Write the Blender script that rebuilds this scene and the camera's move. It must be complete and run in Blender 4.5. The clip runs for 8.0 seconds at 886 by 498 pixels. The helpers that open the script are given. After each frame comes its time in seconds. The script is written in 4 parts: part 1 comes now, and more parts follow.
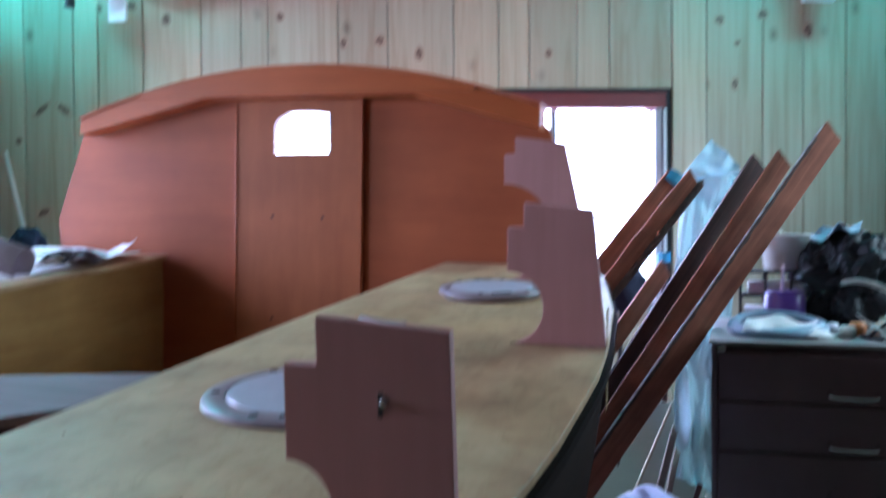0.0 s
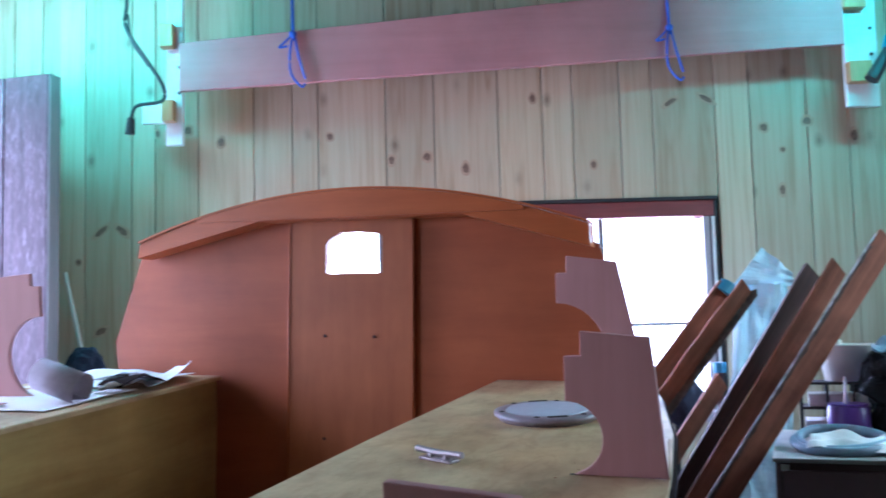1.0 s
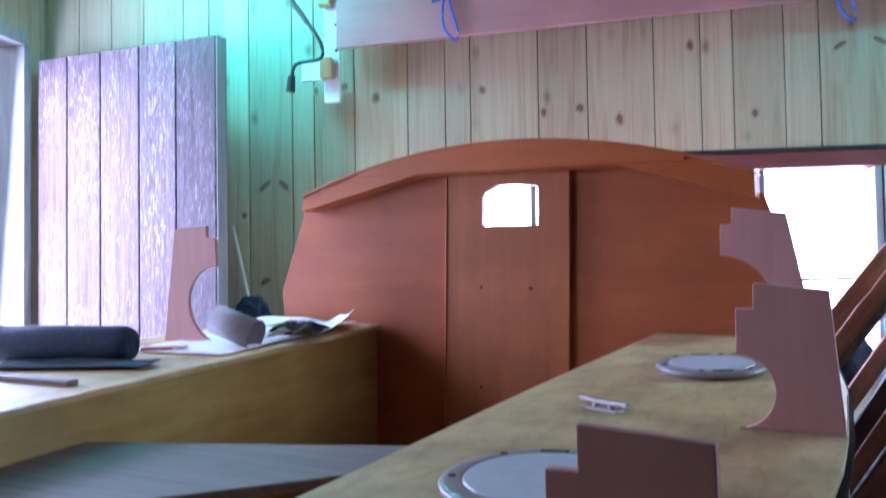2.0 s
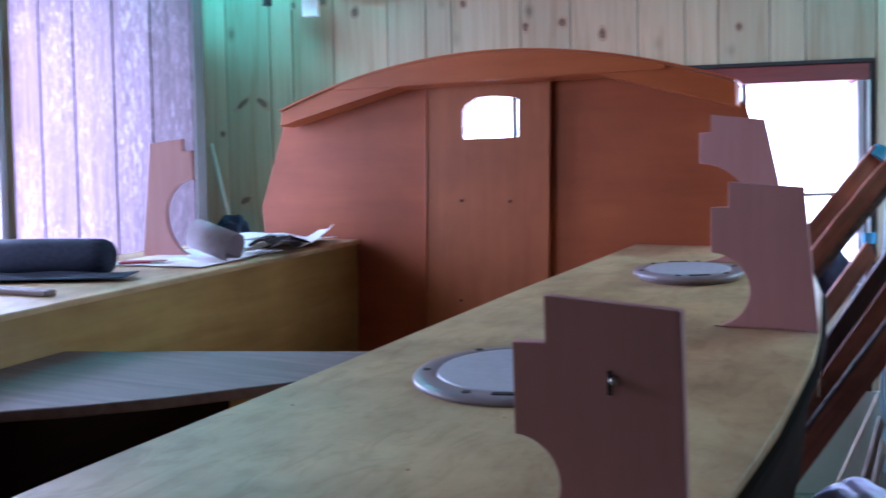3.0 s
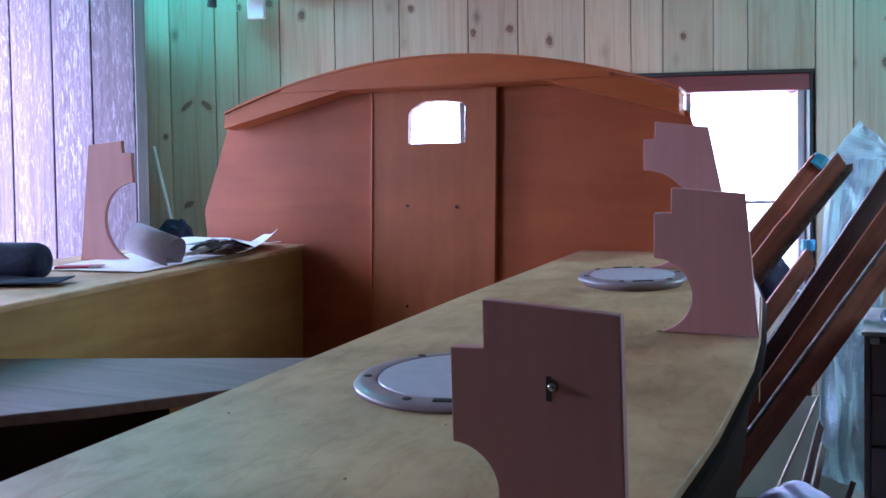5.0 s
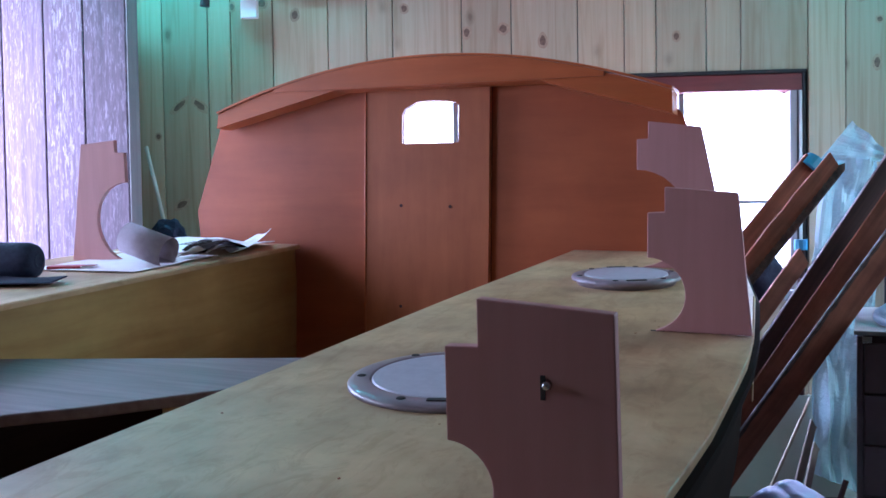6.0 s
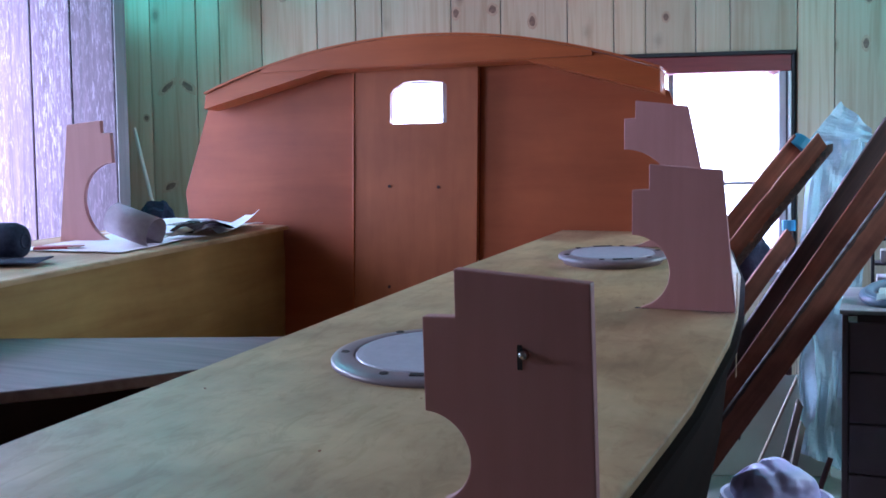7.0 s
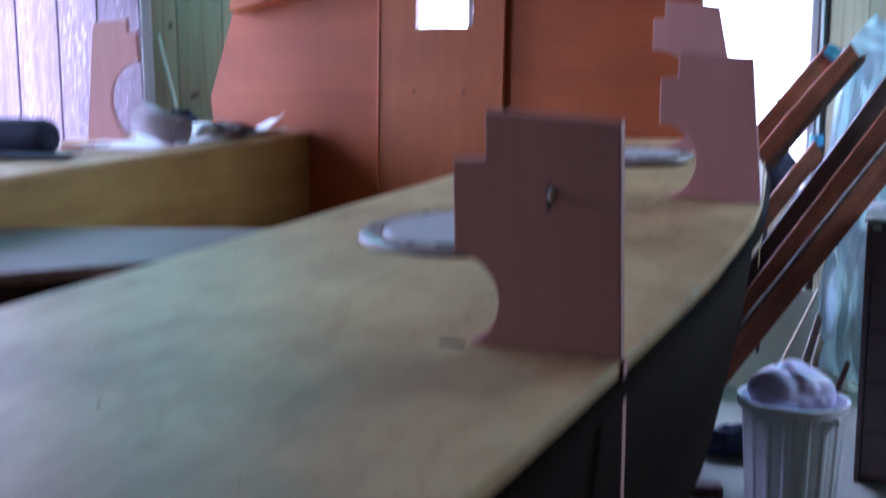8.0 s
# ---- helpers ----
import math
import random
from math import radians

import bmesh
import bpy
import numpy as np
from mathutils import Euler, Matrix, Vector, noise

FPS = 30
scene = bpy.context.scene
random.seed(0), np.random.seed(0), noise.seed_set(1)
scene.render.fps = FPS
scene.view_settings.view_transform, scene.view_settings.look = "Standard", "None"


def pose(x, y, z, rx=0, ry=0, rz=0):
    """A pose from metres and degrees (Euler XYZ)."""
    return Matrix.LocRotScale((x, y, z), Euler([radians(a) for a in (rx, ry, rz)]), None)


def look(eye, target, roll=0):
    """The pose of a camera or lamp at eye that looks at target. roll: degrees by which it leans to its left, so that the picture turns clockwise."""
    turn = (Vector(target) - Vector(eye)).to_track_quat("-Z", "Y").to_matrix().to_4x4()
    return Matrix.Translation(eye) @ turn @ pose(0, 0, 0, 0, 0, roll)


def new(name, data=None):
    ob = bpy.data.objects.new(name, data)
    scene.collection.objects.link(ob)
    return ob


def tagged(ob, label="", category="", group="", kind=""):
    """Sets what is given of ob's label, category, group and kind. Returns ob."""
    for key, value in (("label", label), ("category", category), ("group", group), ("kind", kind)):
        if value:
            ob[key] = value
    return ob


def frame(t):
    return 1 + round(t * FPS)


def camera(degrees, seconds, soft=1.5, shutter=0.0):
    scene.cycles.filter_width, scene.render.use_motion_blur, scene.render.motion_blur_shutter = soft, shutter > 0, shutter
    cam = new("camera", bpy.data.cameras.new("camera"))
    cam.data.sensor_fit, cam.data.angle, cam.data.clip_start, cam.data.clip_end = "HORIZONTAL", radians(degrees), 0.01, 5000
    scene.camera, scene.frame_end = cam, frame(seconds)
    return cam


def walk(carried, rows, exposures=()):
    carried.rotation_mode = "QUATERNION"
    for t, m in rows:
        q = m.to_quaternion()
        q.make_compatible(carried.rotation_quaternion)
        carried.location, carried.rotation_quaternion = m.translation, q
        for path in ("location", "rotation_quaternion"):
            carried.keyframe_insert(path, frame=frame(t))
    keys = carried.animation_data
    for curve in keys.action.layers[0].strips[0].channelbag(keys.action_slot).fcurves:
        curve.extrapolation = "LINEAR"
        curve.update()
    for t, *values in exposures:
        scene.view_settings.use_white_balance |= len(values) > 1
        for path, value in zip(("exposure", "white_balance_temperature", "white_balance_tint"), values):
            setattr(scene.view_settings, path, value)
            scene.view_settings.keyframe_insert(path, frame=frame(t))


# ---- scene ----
cam = camera(51.22, 8.0, soft=1.6, shutter=0.7)
PATH = [
    (0, pose(0.1427, -0.4006, 0.9524, 88.644, 0.449, -2.153)),
    (0.3, pose(0.1385, -0.3990, 0.9850, 91.900, 1.200, -3.500)),
    (0.5, pose(0.1354, -0.3985, 1.0039, 93.164, 1.633, -2.674)),
    (1, pose(0.1286, -0.4093, 1.0000, 94.877, 1.468, 0.695)),
    (1.5, pose(0.1042, -0.4225, 1.0009, 94.482, 1.230, 6.024)),
    (1.7, pose(0.0901, -0.4293, 1.0037, 93.871, 1.220, 9.027)),
    (2.8, pose(0.0944, -0.4209, 0.9516, 87.941, 0.992, 9.664)),
    (3, pose(0.1018, -0.4178, 0.9508, 87.794, 1.171, 8.507)),
    (3.5, pose(0.1119, -0.4104, 0.9514, 87.933, 1.127, 6.121)),
    (4, pose(0.1083, -0.4031, 0.9499, 88.044, 0.759, 5.592)),
    (5.5, pose(0.1090, -0.3997, 0.9472, 88.147, 0.955, 5.203)),
    (6, pose(0.1082, -0.3989, 0.9465, 88.136, 0.895, 4.968)),
    (6.5, pose(0.1116, -0.3961, 0.9416, 87.549, 0.933, 5.054)),
    (7, pose(0.1195, -0.3987, 0.9360, 87.152, 0.942, 4.498)),
    (7.5, pose(0.1220, -0.4026, 0.9293, 86.367, 1.499, 4.787)),
    (7.7, pose(0.1180, -0.4005, 0.9228, 85.829, 1.586, 5.064)),
    (8, pose(0.1124, -0.4164, 0.8692, 82.839, 0.164, 5.837)),
]
walk(cam, PATH, ((0.0, 0.4, 4850, 8), (1.0, 0.34, 4850, 8), (1.7, 0.36, 4850, 8), (2.8, 0.2, 4850, 12), (3.5, 0.12, 4850, 13), (7.6, 0.12, 4850, 13), (8.0, 0.28, 4850, 14)))
BOAT_TILT = (5.039, 1.352, -18.113)
# top, foot, width, thickness, timber, name, label, edge, seed
TIMBERS = (
    ((1.388, 2.300, 1.258), (0.344, 1.917, 0.0), 0.066, 0.015, 'T', 'leaning_plank', 'reddish plank with a pale sawn edge leaning by the cabinet', 'pale', 1),
    ((1.266, 2.360, 1.181), (0.332, 1.998, 0.0), 0.060, 0.012, 'T', 'leaning_plank', 'reddish brown plank leaning beside the hull', '', 2),
    ((1.211, 2.420, 1.172), (0.322, 2.076, 0.0), 0.070, 0.020, 'D', 'leaning_plank', 'dark brown plank leaning beside the hull', '', 3),
    ((1.030, 2.480, 1.131), (0.023, 2.118, 0.0), 0.062, 0.016, 'T', 'leaning_plank', 'rough reddish timber with dark bark edge', 'bark', 4),
    ((0.986, 2.560, 1.133), (-0.025, 2.163, 0.0), 0.07, 0.020, 'T', 'leaning_plank', 'rough reddish timber with blue taped end', '', 5),
    ((0.935, 2.460, 0.843), (0.202, 2.049, 0.0), 0.050, 0.02, 'T', 'leaning_plank', 'short reddish offcut leaning beside the hull', '', 6),
)

# ---- light ----
world = bpy.data.worlds.new("world")
scene.world = world
world.use_nodes = True
wn = world.node_tree.nodes
sky = wn.new("ShaderNodeTexSky")
sky.sky_type = 'NISHITA'
sky.sun_disc = False
sky.sun_elevation = radians(40)
sky.sun_rotation = radians(-60)
wn["Background"].inputs[1].default_value = 0.12
world.node_tree.links.new(sky.outputs[0], wn["Background"].inputs[0])


def area_light(name, m, sx, sy, power, colour, spread=180):
    d = bpy.data.lights.new(name, 'AREA')
    d.shape, d.size, d.size_y, d.energy, d.color, d.spread = 'RECTANGLE', sx, sy, power, colour, radians(spread)
    ob = new(name, d)
    ob.matrix_world = m
    return ob


DAY = (0.80, 0.76, 1.0)
area_light("doorway_daylight", look((-2.36, 2.58, 1.05), (-1.0, 2.54, 0.95)), 0.80, 1.75, 95, DAY)
area_light("window_daylight", look((0.33, 3.30, 1.06), (0.45, 0.0, 0.2)), 1.5, 0.72, 92, DAY)
# Added fill through an unseen west opening; lights the bulkhead from the left.
area_light("west_fill_light", look((-2.31, 0.90, 1.40), (0.0, 1.25, 0.75)), 1.1, 0.6, 4.9, (1.0, 0.93, 0.92), 98)
# Added fill from the unseen east side, for the far deck and planks.
area_light("east_fill_light", look((2.56, 1.95, 1.55), (0.0, 1.60, 0.72)), 1.2, 0.7, 16, (0.92, 1.0, 0.90), 120)

# ---- materials ----


def mat(name, base, rough=0.6, metal=0.0):
    m = bpy.data.materials.new(name)
    m.use_nodes = True
    b = m.node_tree.nodes["Principled BSDF"]
    b.inputs["Base Color"].default_value = (*base, 1)
    b.inputs["Roughness"].default_value = rough
    b.inputs["Metallic"].default_value = metal
    return m


def node(m, kind, **inputs):
    n = m.node_tree.nodes.new(kind)
    for k, v in inputs.items():
        n.inputs[k.replace("_", " ")].default_value = v
    return n


def join(m, a, b):
    m.node_tree.links.new(a, b)


def ramp(m, fac, stops):
    r = m.node_tree.nodes.new("ShaderNodeValToRGB")
    el = r.color_ramp.elements
    while len(el) < len(stops):
        el.new(0.5)
    for e, (p, c) in zip(el, stops):
        e.position, e.color = p, (*c, 1)
    join(m, fac, r.inputs[0])
    return r.outputs[0]


def mixed(m, kind, fac, a, b):
    x = m.node_tree.nodes.new("ShaderNodeMix")
    x.data_type, x.blend_type = 'RGBA', kind
    if isinstance(fac, float):
        x.inputs[0].default_value = fac
    else:
        join(m, fac, x.inputs[0])
    for i, v in ((6, a), (7, b)):
        if isinstance(v, tuple):
            x.inputs[i].default_value = (*v, 1)
        else:
            join(m, v, x.inputs[i])
    return x.outputs[2]


def coords(m, scale, random_shift=False):
    tc = m.node_tree.nodes.new("ShaderNodeTexCoord")
    mp = m.node_tree.nodes.new("ShaderNodeMapping")
    mp.inputs["Scale"].default_value = scale
    join(m, tc.outputs["Object"], mp.inputs[0])
    if random_shift:
        oi = m.node_tree.nodes.new("ShaderNodeObjectInfo")
        mul = m.node_tree.nodes.new("ShaderNodeVectorMath")
        mul.operation = 'SCALE'
        mul.inputs[0].default_value = (7.3, 11.1, 17.7)
        join(m, oi.outputs["Random"], mul.inputs["Scale"])
        join(m, mul.outputs[0], mp.inputs["Location"])
    return mp.outputs[0]


def noise_of(m, vec, scale, detail=4.0, rough=0.55, dist=0.0):
    n = node(m, "ShaderNodeTexNoise", Scale=scale, Detail=detail, Roughness=rough, Distortion=dist)
    join(m, vec, n.inputs["Vector"])
    return n.outputs[0]


def relief(m, height, strength, distance=0.002):
    b = node(m, "ShaderNodeBump", Strength=strength, Distance=distance)
    join(m, height, b.inputs["Height"])
    join(m, b.outputs[0], m.node_tree.nodes["Principled BSDF"].inputs["Normal"])


def wood(name, light, dark, grain=(60, 60, 3), rough=0.5, stain=0.35, random_shift=False, bump=0.25, coat=0.0, blotch=2.2):
    """Wood with long grain and soft blotches."""
    m = mat(name, light, rough)
    v = coords(m, grain, random_shift)
    g = noise_of(m, v, 1.0, 6, 0.6, 0.4)
    v2 = coords(m, (1, 1, 1), random_shift)
    s = noise_of(m, v2, blotch, 5, 0.6)
    c = ramp(m, g, ((0.3, dark), (0.72, light)))
    s2 = ramp(m, s, ((0.3, (0.55, 0.5, 0.48)), (0.68, (1.1, 1.08, 1.05))))
    c = mixed(m, 'MULTIPLY', stain, c, s2)
    b = m.node_tree.nodes["Principled BSDF"]
    join(m, c, b.inputs["Base Color"])
    b.inputs["Coat Weight"].default_value = coat
    relief(m, g, bump, 0.0008)
    return m


def pine(name):
    m = mat(name, (0.6, 0.45, 0.3), 0.55)
    v = coords(m, (34, 34, 1.3), True)
    g = noise_of(m, v, 1.0, 5, 0.55, 1.2)
    c = ramp(m, g, ((0.28, (0.50, 0.34, 0.22)), (0.5, (0.64, 0.49, 0.35)), (0.75, (0.70, 0.56, 0.42))))
    kv = coords(m, (7.0, 7.0, 4.2), True)
    sx = node(m, "ShaderNodeSeparateXYZ")
    cx = node(m, "ShaderNodeCombineXYZ")
    join(m, kv, sx.inputs[0])
    join(m, sx.outputs[0], cx.inputs[0])
    join(m, sx.outputs[2], cx.inputs[1])
    vo = node(m, "ShaderNodeTexVoronoi", Scale=1.0, Randomness=1.0)
    vo.voronoi_dimensions = '2D'
    join(m, cx.outputs[0], vo.inputs["Vector"])
    wob = noise_of(m, coords(m, (30, 30, 30), True), 1.0, 3)
    add = node(m, "ShaderNodeMath")
    add.operation = 'MULTIPLY_ADD'
    add.inputs[1].default_value = 0.10
    join(m, wob, add.inputs[0])
    join(m, vo.outputs["Distance"], add.inputs[2])
    k = ramp(m, add.outputs[0], ((0.085, (1, 1, 1)), (0.12, (0.6, 0.6, 0.6)), (0.21, (0, 0, 0))))
    sep = node(m, "ShaderNodeSeparateColor")
    join(m, vo.outputs["Color"], sep.inputs[0])
    sel = ramp(m, sep.outputs[0], ((0.80, (0, 0, 0)), (0.92, (0.6, 0.6, 0.6))))
    kk = mixed(m, 'MULTIPLY', 1.0, k, sel)
    c = mixed(m, 'MIX', kk, c, (0.13, 0.075, 0.05))
    oi = m.node_tree.nodes.new("ShaderNodeObjectInfo")
    tint = ramp(m, oi.outputs["Random"], ((0.0, (0.66, 0.68, 0.66)), (0.5, (0.78, 0.82, 0.80)), (1.0, (0.90, 0.93, 0.89))))
    c = mixed(m, 'MULTIPLY', 1.0, c, tint)
    join(m, c, m.node_tree.nodes["Principled BSDF"].inputs["Base Color"])
    relief(m, g, 0.3, 0.001)
    return m


def old_plank(name):
    m = mat(name, (0.4, 0.3, 0.3), 0.8)
    v = coords(m, (55, 55, 2.2), True)
    g = noise_of(m, v, 1.0, 8, 0.7, 0.6)
    flake = noise_of(m, coords(m, (120, 120, 20), True), 1.0, 9, 0.75, 0.7)
    patch = noise_of(m, coords(m, (5, 5, 1.6), True), 1.0, 5, 0.65)
    c = ramp(m, g, ((0.30, (0.060, 0.036, 0.040)), (0.66, (0.15, 0.100, 0.112))))
    f = ramp(m, flake, ((0.50, (0, 0, 0)), (0.62, (1, 1, 1))))
    where = ramp(m, patch, ((0.38, (0.08, 0.08, 0.08)), (0.62, (1, 1, 1))))
    f = mixed(m, 'MULTIPLY', 1.0, f, where)
    c = mixed(m, 'MIX', f, c, (0.33, 0.28, 0.30))
    knot = noise_of(m, coords(m, (16, 16, 11), True), 1.0, 2, 0.4)
    c = mixed(m, 'MIX', ramp(m, knot, ((0.70, (0, 0, 0)), (0.76, (0.8, 0.8, 0.8)))), c, (0.07, 0.045, 0.045))
    join(m, c, m.node_tree.nodes["Principled BSDF"].inputs["Base Color"])
    oi = m.node_tree.nodes.new("ShaderNodeObjectInfo")
    tint = ramp(m, oi.outputs["Random"], ((0.0, (0.62, 0.56, 0.60)), (0.5, (0.85, 0.80, 0.86)), (1.0, (1.1, 1.05, 1.1))))
    c = mixed(m, 'MULTIPLY', 1.0, c, tint)
    join(m, c, m.node_tree.nodes["Principled BSDF"].inputs["Base Color"])
    relief(m, flake, 0.5, 0.003)
    return m


def mottled(name, a, b, scale=12.0, rough=0.6, metal=0.0, bump=0.2):
    m = mat(name, a, rough, metal)
    n = noise_of(m, coords(m, (1, 1, 1)), scale, 6, 0.6)
    join(m, ramp(m, n, ((0.3, a), (0.7, b))), m.node_tree.nodes["Principled BSDF"].inputs["Base Color"])
    relief(m, n, bump, 0.002)
    return m


PINE = pine("pine_boards")
OLD = old_plank("weathered_planks")
STAINED = wood("stained_plywood", (0.40, 0.105, 0.033), (0.315, 0.077, 0.023), (2.0, 40, 16), 0.5, 0.7, bump=0.1, coat=0.0)
STAINED_DOOR = wood("stained_hatch_wood", (0.45, 0.142, 0.050), (0.36, 0.106, 0.036), (22, 22, 1.6), 0.5, 0.7, bump=0.1, coat=0.0)
LIP = wood("stained_beam_wood", (0.45, 0.115, 0.030), (0.37, 0.092, 0.022), (3, 40, 40), 0.4, 0.4, bump=0.1, coat=0.0)
for m_ in (STAINED, STAINED_DOOR, LIP):
    m_.node_tree.nodes["Principled BSDF"].inputs["Specular IOR Level"].default_value = 0.28
BRACKET = wood("primed_bracket_wood", (0.56, 0.280, 0.280), (0.50, 0.245, 0.240), (40, 40, 3), 0.6, 0.3, bump=0.12)
DECK = wood("varnished_deck_plywood", (0.66, 0.525, 0.325), (0.585, 0.44, 0.26), (30, 2.2, 30), 0.50, 1.0, bump=0.03, coat=0.0, blotch=4.5)
db = DECK.node_tree.nodes["Principled BSDF"]
db.inputs["Specular IOR Level"].default_value = 0.30
wear = ramp(DECK, noise_of(DECK, coords(DECK, (1, 1, 1)), 1.9, 6, 0.62, 0.3), ((0.36, (0.80, 0.67, 0.58)), (0.60, (1.0, 0.98, 0.95))))
scuff = ramp(DECK, noise_of(DECK, coords(DECK, (26, 11, 26)), 1.0, 7, 0.7, 1.2), ((0.40, (0.84, 0.80, 0.76)), (0.50, (1, 1, 1)), (0.62, (1, 1, 1)), (0.70, (1.10, 1.10, 1.10))))
worn = mixed(DECK, 'MULTIPLY', 1.0, db.inputs["Base Color"].links[0].from_socket, wear)
join(DECK, mixed(DECK, 'MULTIPLY', 0.8, worn, scuff), db.inputs["Base Color"])
PANEL = wood("varnished_side_plywood", (0.44, 0.30, 0.11), (0.34, 0.20, 0.065), (30, 2.2, 26), 0.28, 0.7, bump=0.06, coat=0.3, blotch=4.0)
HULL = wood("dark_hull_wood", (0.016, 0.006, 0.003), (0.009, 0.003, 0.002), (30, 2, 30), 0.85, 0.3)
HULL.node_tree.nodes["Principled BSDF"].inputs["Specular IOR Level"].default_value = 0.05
GREYBOARD = wood("grey_weathered_board", (0.23, 0.165, 0.175), (0.14, 0.094, 0.10), (3, 55, 30), 0.6, 0.5, bump=0.3)
TIMBER = wood("reddish_timber", (0.34, 0.130, 0.074), (0.19, 0.066, 0.040), (40, 40, 3), 0.8, 0.9, bump=0.5, blotch=6.0)
TIMBER_DARK = wood("dark_timber", (0.10, 0.042, 0.034), (0.045, 0.022, 0.02), (60, 60, 3), 0.65, 0.5, bump=0.5)
for m_ in (TIMBER, TIMBER_DARK):
    m_.node_tree.nodes["Principled BSDF"].inputs["Specular IOR Level"].default_value = 0.2
BARK = mottled("rough_bark_edge", (0.03, 0.018, 0.014), (0.11, 0.06, 0.045), 40, 0.9, bump=0.8)
PALE_EDGE = mottled("pale_sawn_edge", (0.03, 0.02, 0.018), (0.62, 0.56, 0.52), 24, 0.7)
RED_TRIM = wood("dark_red_window_wood", (0.22, 0.05, 0.045), (0.15, 0.03, 0.03), (4, 40, 40), 0.6, 0.3)
GREY_TRIM = wood("grey_window_frame", (0.46, 0.41, 0.42), (0.33, 0.28, 0.30), (40, 40, 3), 0.6, 0.5)
WHITE = mottled("dirty_white_paint", (0.78, 0.78, 0.76), (0.62, 0.61, 0.58), 6, 0.5)
PLASTER = mottled("pale_green_wall_panel", (0.36, 0.40, 0.31), (0.44, 0.47, 0.38), 5, 0.8)
PLASTIC = mottled("white_plastic", (0.76, 0.73, 0.82), (0.70, 0.67, 0.76), 20, 0.38, bump=0.04)
HATCH = mottled("pale_grey_plastic", (0.23, 0.19, 0.22), (0.29, 0.245, 0.28), 30, 0.35, bump=0.05)
HATCH_LID = mottled("frosted_plastic", (0.44, 0.45, 0.54), (0.53, 0.54, 0.63), 70, 0.35, bump=0.25)
DARK = mottled("dark_slot", (0.02, 0.018, 0.018), (0.04, 0.03, 0.03), 30, 0.8)
STEEL = mottled("bright_steel", (0.72, 0.72, 0.74), (0.6, 0.6, 0.62), 60, 0.25, 1.0, 0.05)
DULL_STEEL = mottled("dull_chromed_metal", (0.34, 0.27, 0.28), (0.24, 0.19, 0.20), 120, 0.5, 0.5, 0.1)
CABINET = mottled("brown_painted_steel", (0.13, 0.085, 0.085), (0.10, 0.065, 0.068), 9, 0.45, bump=0.05)
CABTOP = mottled("worn_cabinet_top", (0.30, 0.29, 0.26), (0.20, 0.19, 0.18), 9, 0.5)
BLACK_CLOTH = mottled("navy_black_fabric", (0.014, 0.018, 0.044), (0.032, 0.038, 0.075), 90, 0.9, bump=0.5)
BLACK_PLASTIC = mottled("black_bin_bag", (0.008, 0.008, 0.010), (0.016, 0.016, 0.018), 14, 0.5, bump=0.5)
BLACK_PLASTIC.node_tree.nodes["Principled BSDF"].inputs["Specular IOR Level"].default_value = 0.2
PAPER = mottled("white_paper", (0.80, 0.79, 0.80), (0.72, 0.70, 0.70), 8, 0.8)
BROWN_PAPER = mottled("grey_lilac_sandpaper", (0.30, 0.25, 0.285), (0.25, 0.205, 0.24), 60, 0.85)
NEWS = mottled("newsprint", (0.46, 0.40, 0.34), (0.68, 0.63, 0.56), 45, 0.85)
RED_PLASTIC = mat("red_plastic", (0.35, 0.03, 0.04), 0.4)
BLUE_CORD = mottled("blue_rope", (0.03, 0.07, 0.42), (0.06, 0.12, 0.55), 200, 0.7)
BLUE_TAPE = mat("blue_tape", (0.05, 0.22, 0.33), 0.6)
RUBBER = mat("black_cable_rubber", (0.015, 0.015, 0.018), 0.5)
GREY_EDGE = wood("grey_door_edge", (0.24, 0.22, 0.21), (0.17, 0.15, 0.15), (40, 40, 3), 0.7, 0.4)
BLOCK = wood("raw_pine_block", (0.50, 0.33, 0.16), (0.40, 0.25, 0.11), (50, 50, 5))
PINK_BEAM = wood("pink_painted_board", (0.52, 0.25, 0.26), (0.47, 0.22, 0.23), (2, 30, 30), 0.55, 0.5, bump=0.05)
CONCRETE = mottled("concrete_floor", (0.085, 0.10, 0.070), (0.135, 0.148, 0.108), 4, 0.85, bump=0.4)
CEILING = wood("ceiling_wood", (0.20, 0.145, 0.10), (0.14, 0.10, 0.07), (30, 2, 30), 0.7, 0.3)
PURPLE = mat("purple_jar", (0.12, 0.05, 0.26), 0.3)
RING = mottled("blue_grey_hose", (0.20, 0.26, 0.36), (0.28, 0.36, 0.46), 25, 0.4)
CREAM = mottled("cream_plastic", (0.66, 0.64, 0.56), (0.58, 0.56, 0.50), 10, 0.45)
ORANGE = mat("orange_plastic", (0.60, 0.22, 0.06), 0.5)
YELLOW = mat("yellow_plastic", (0.70, 0.55, 0.05), 0.5)
STRAW = mottled("dry_straw_bristle", (0.40, 0.36, 0.24), (0.26, 0.22, 0.14), 60, 0.9)

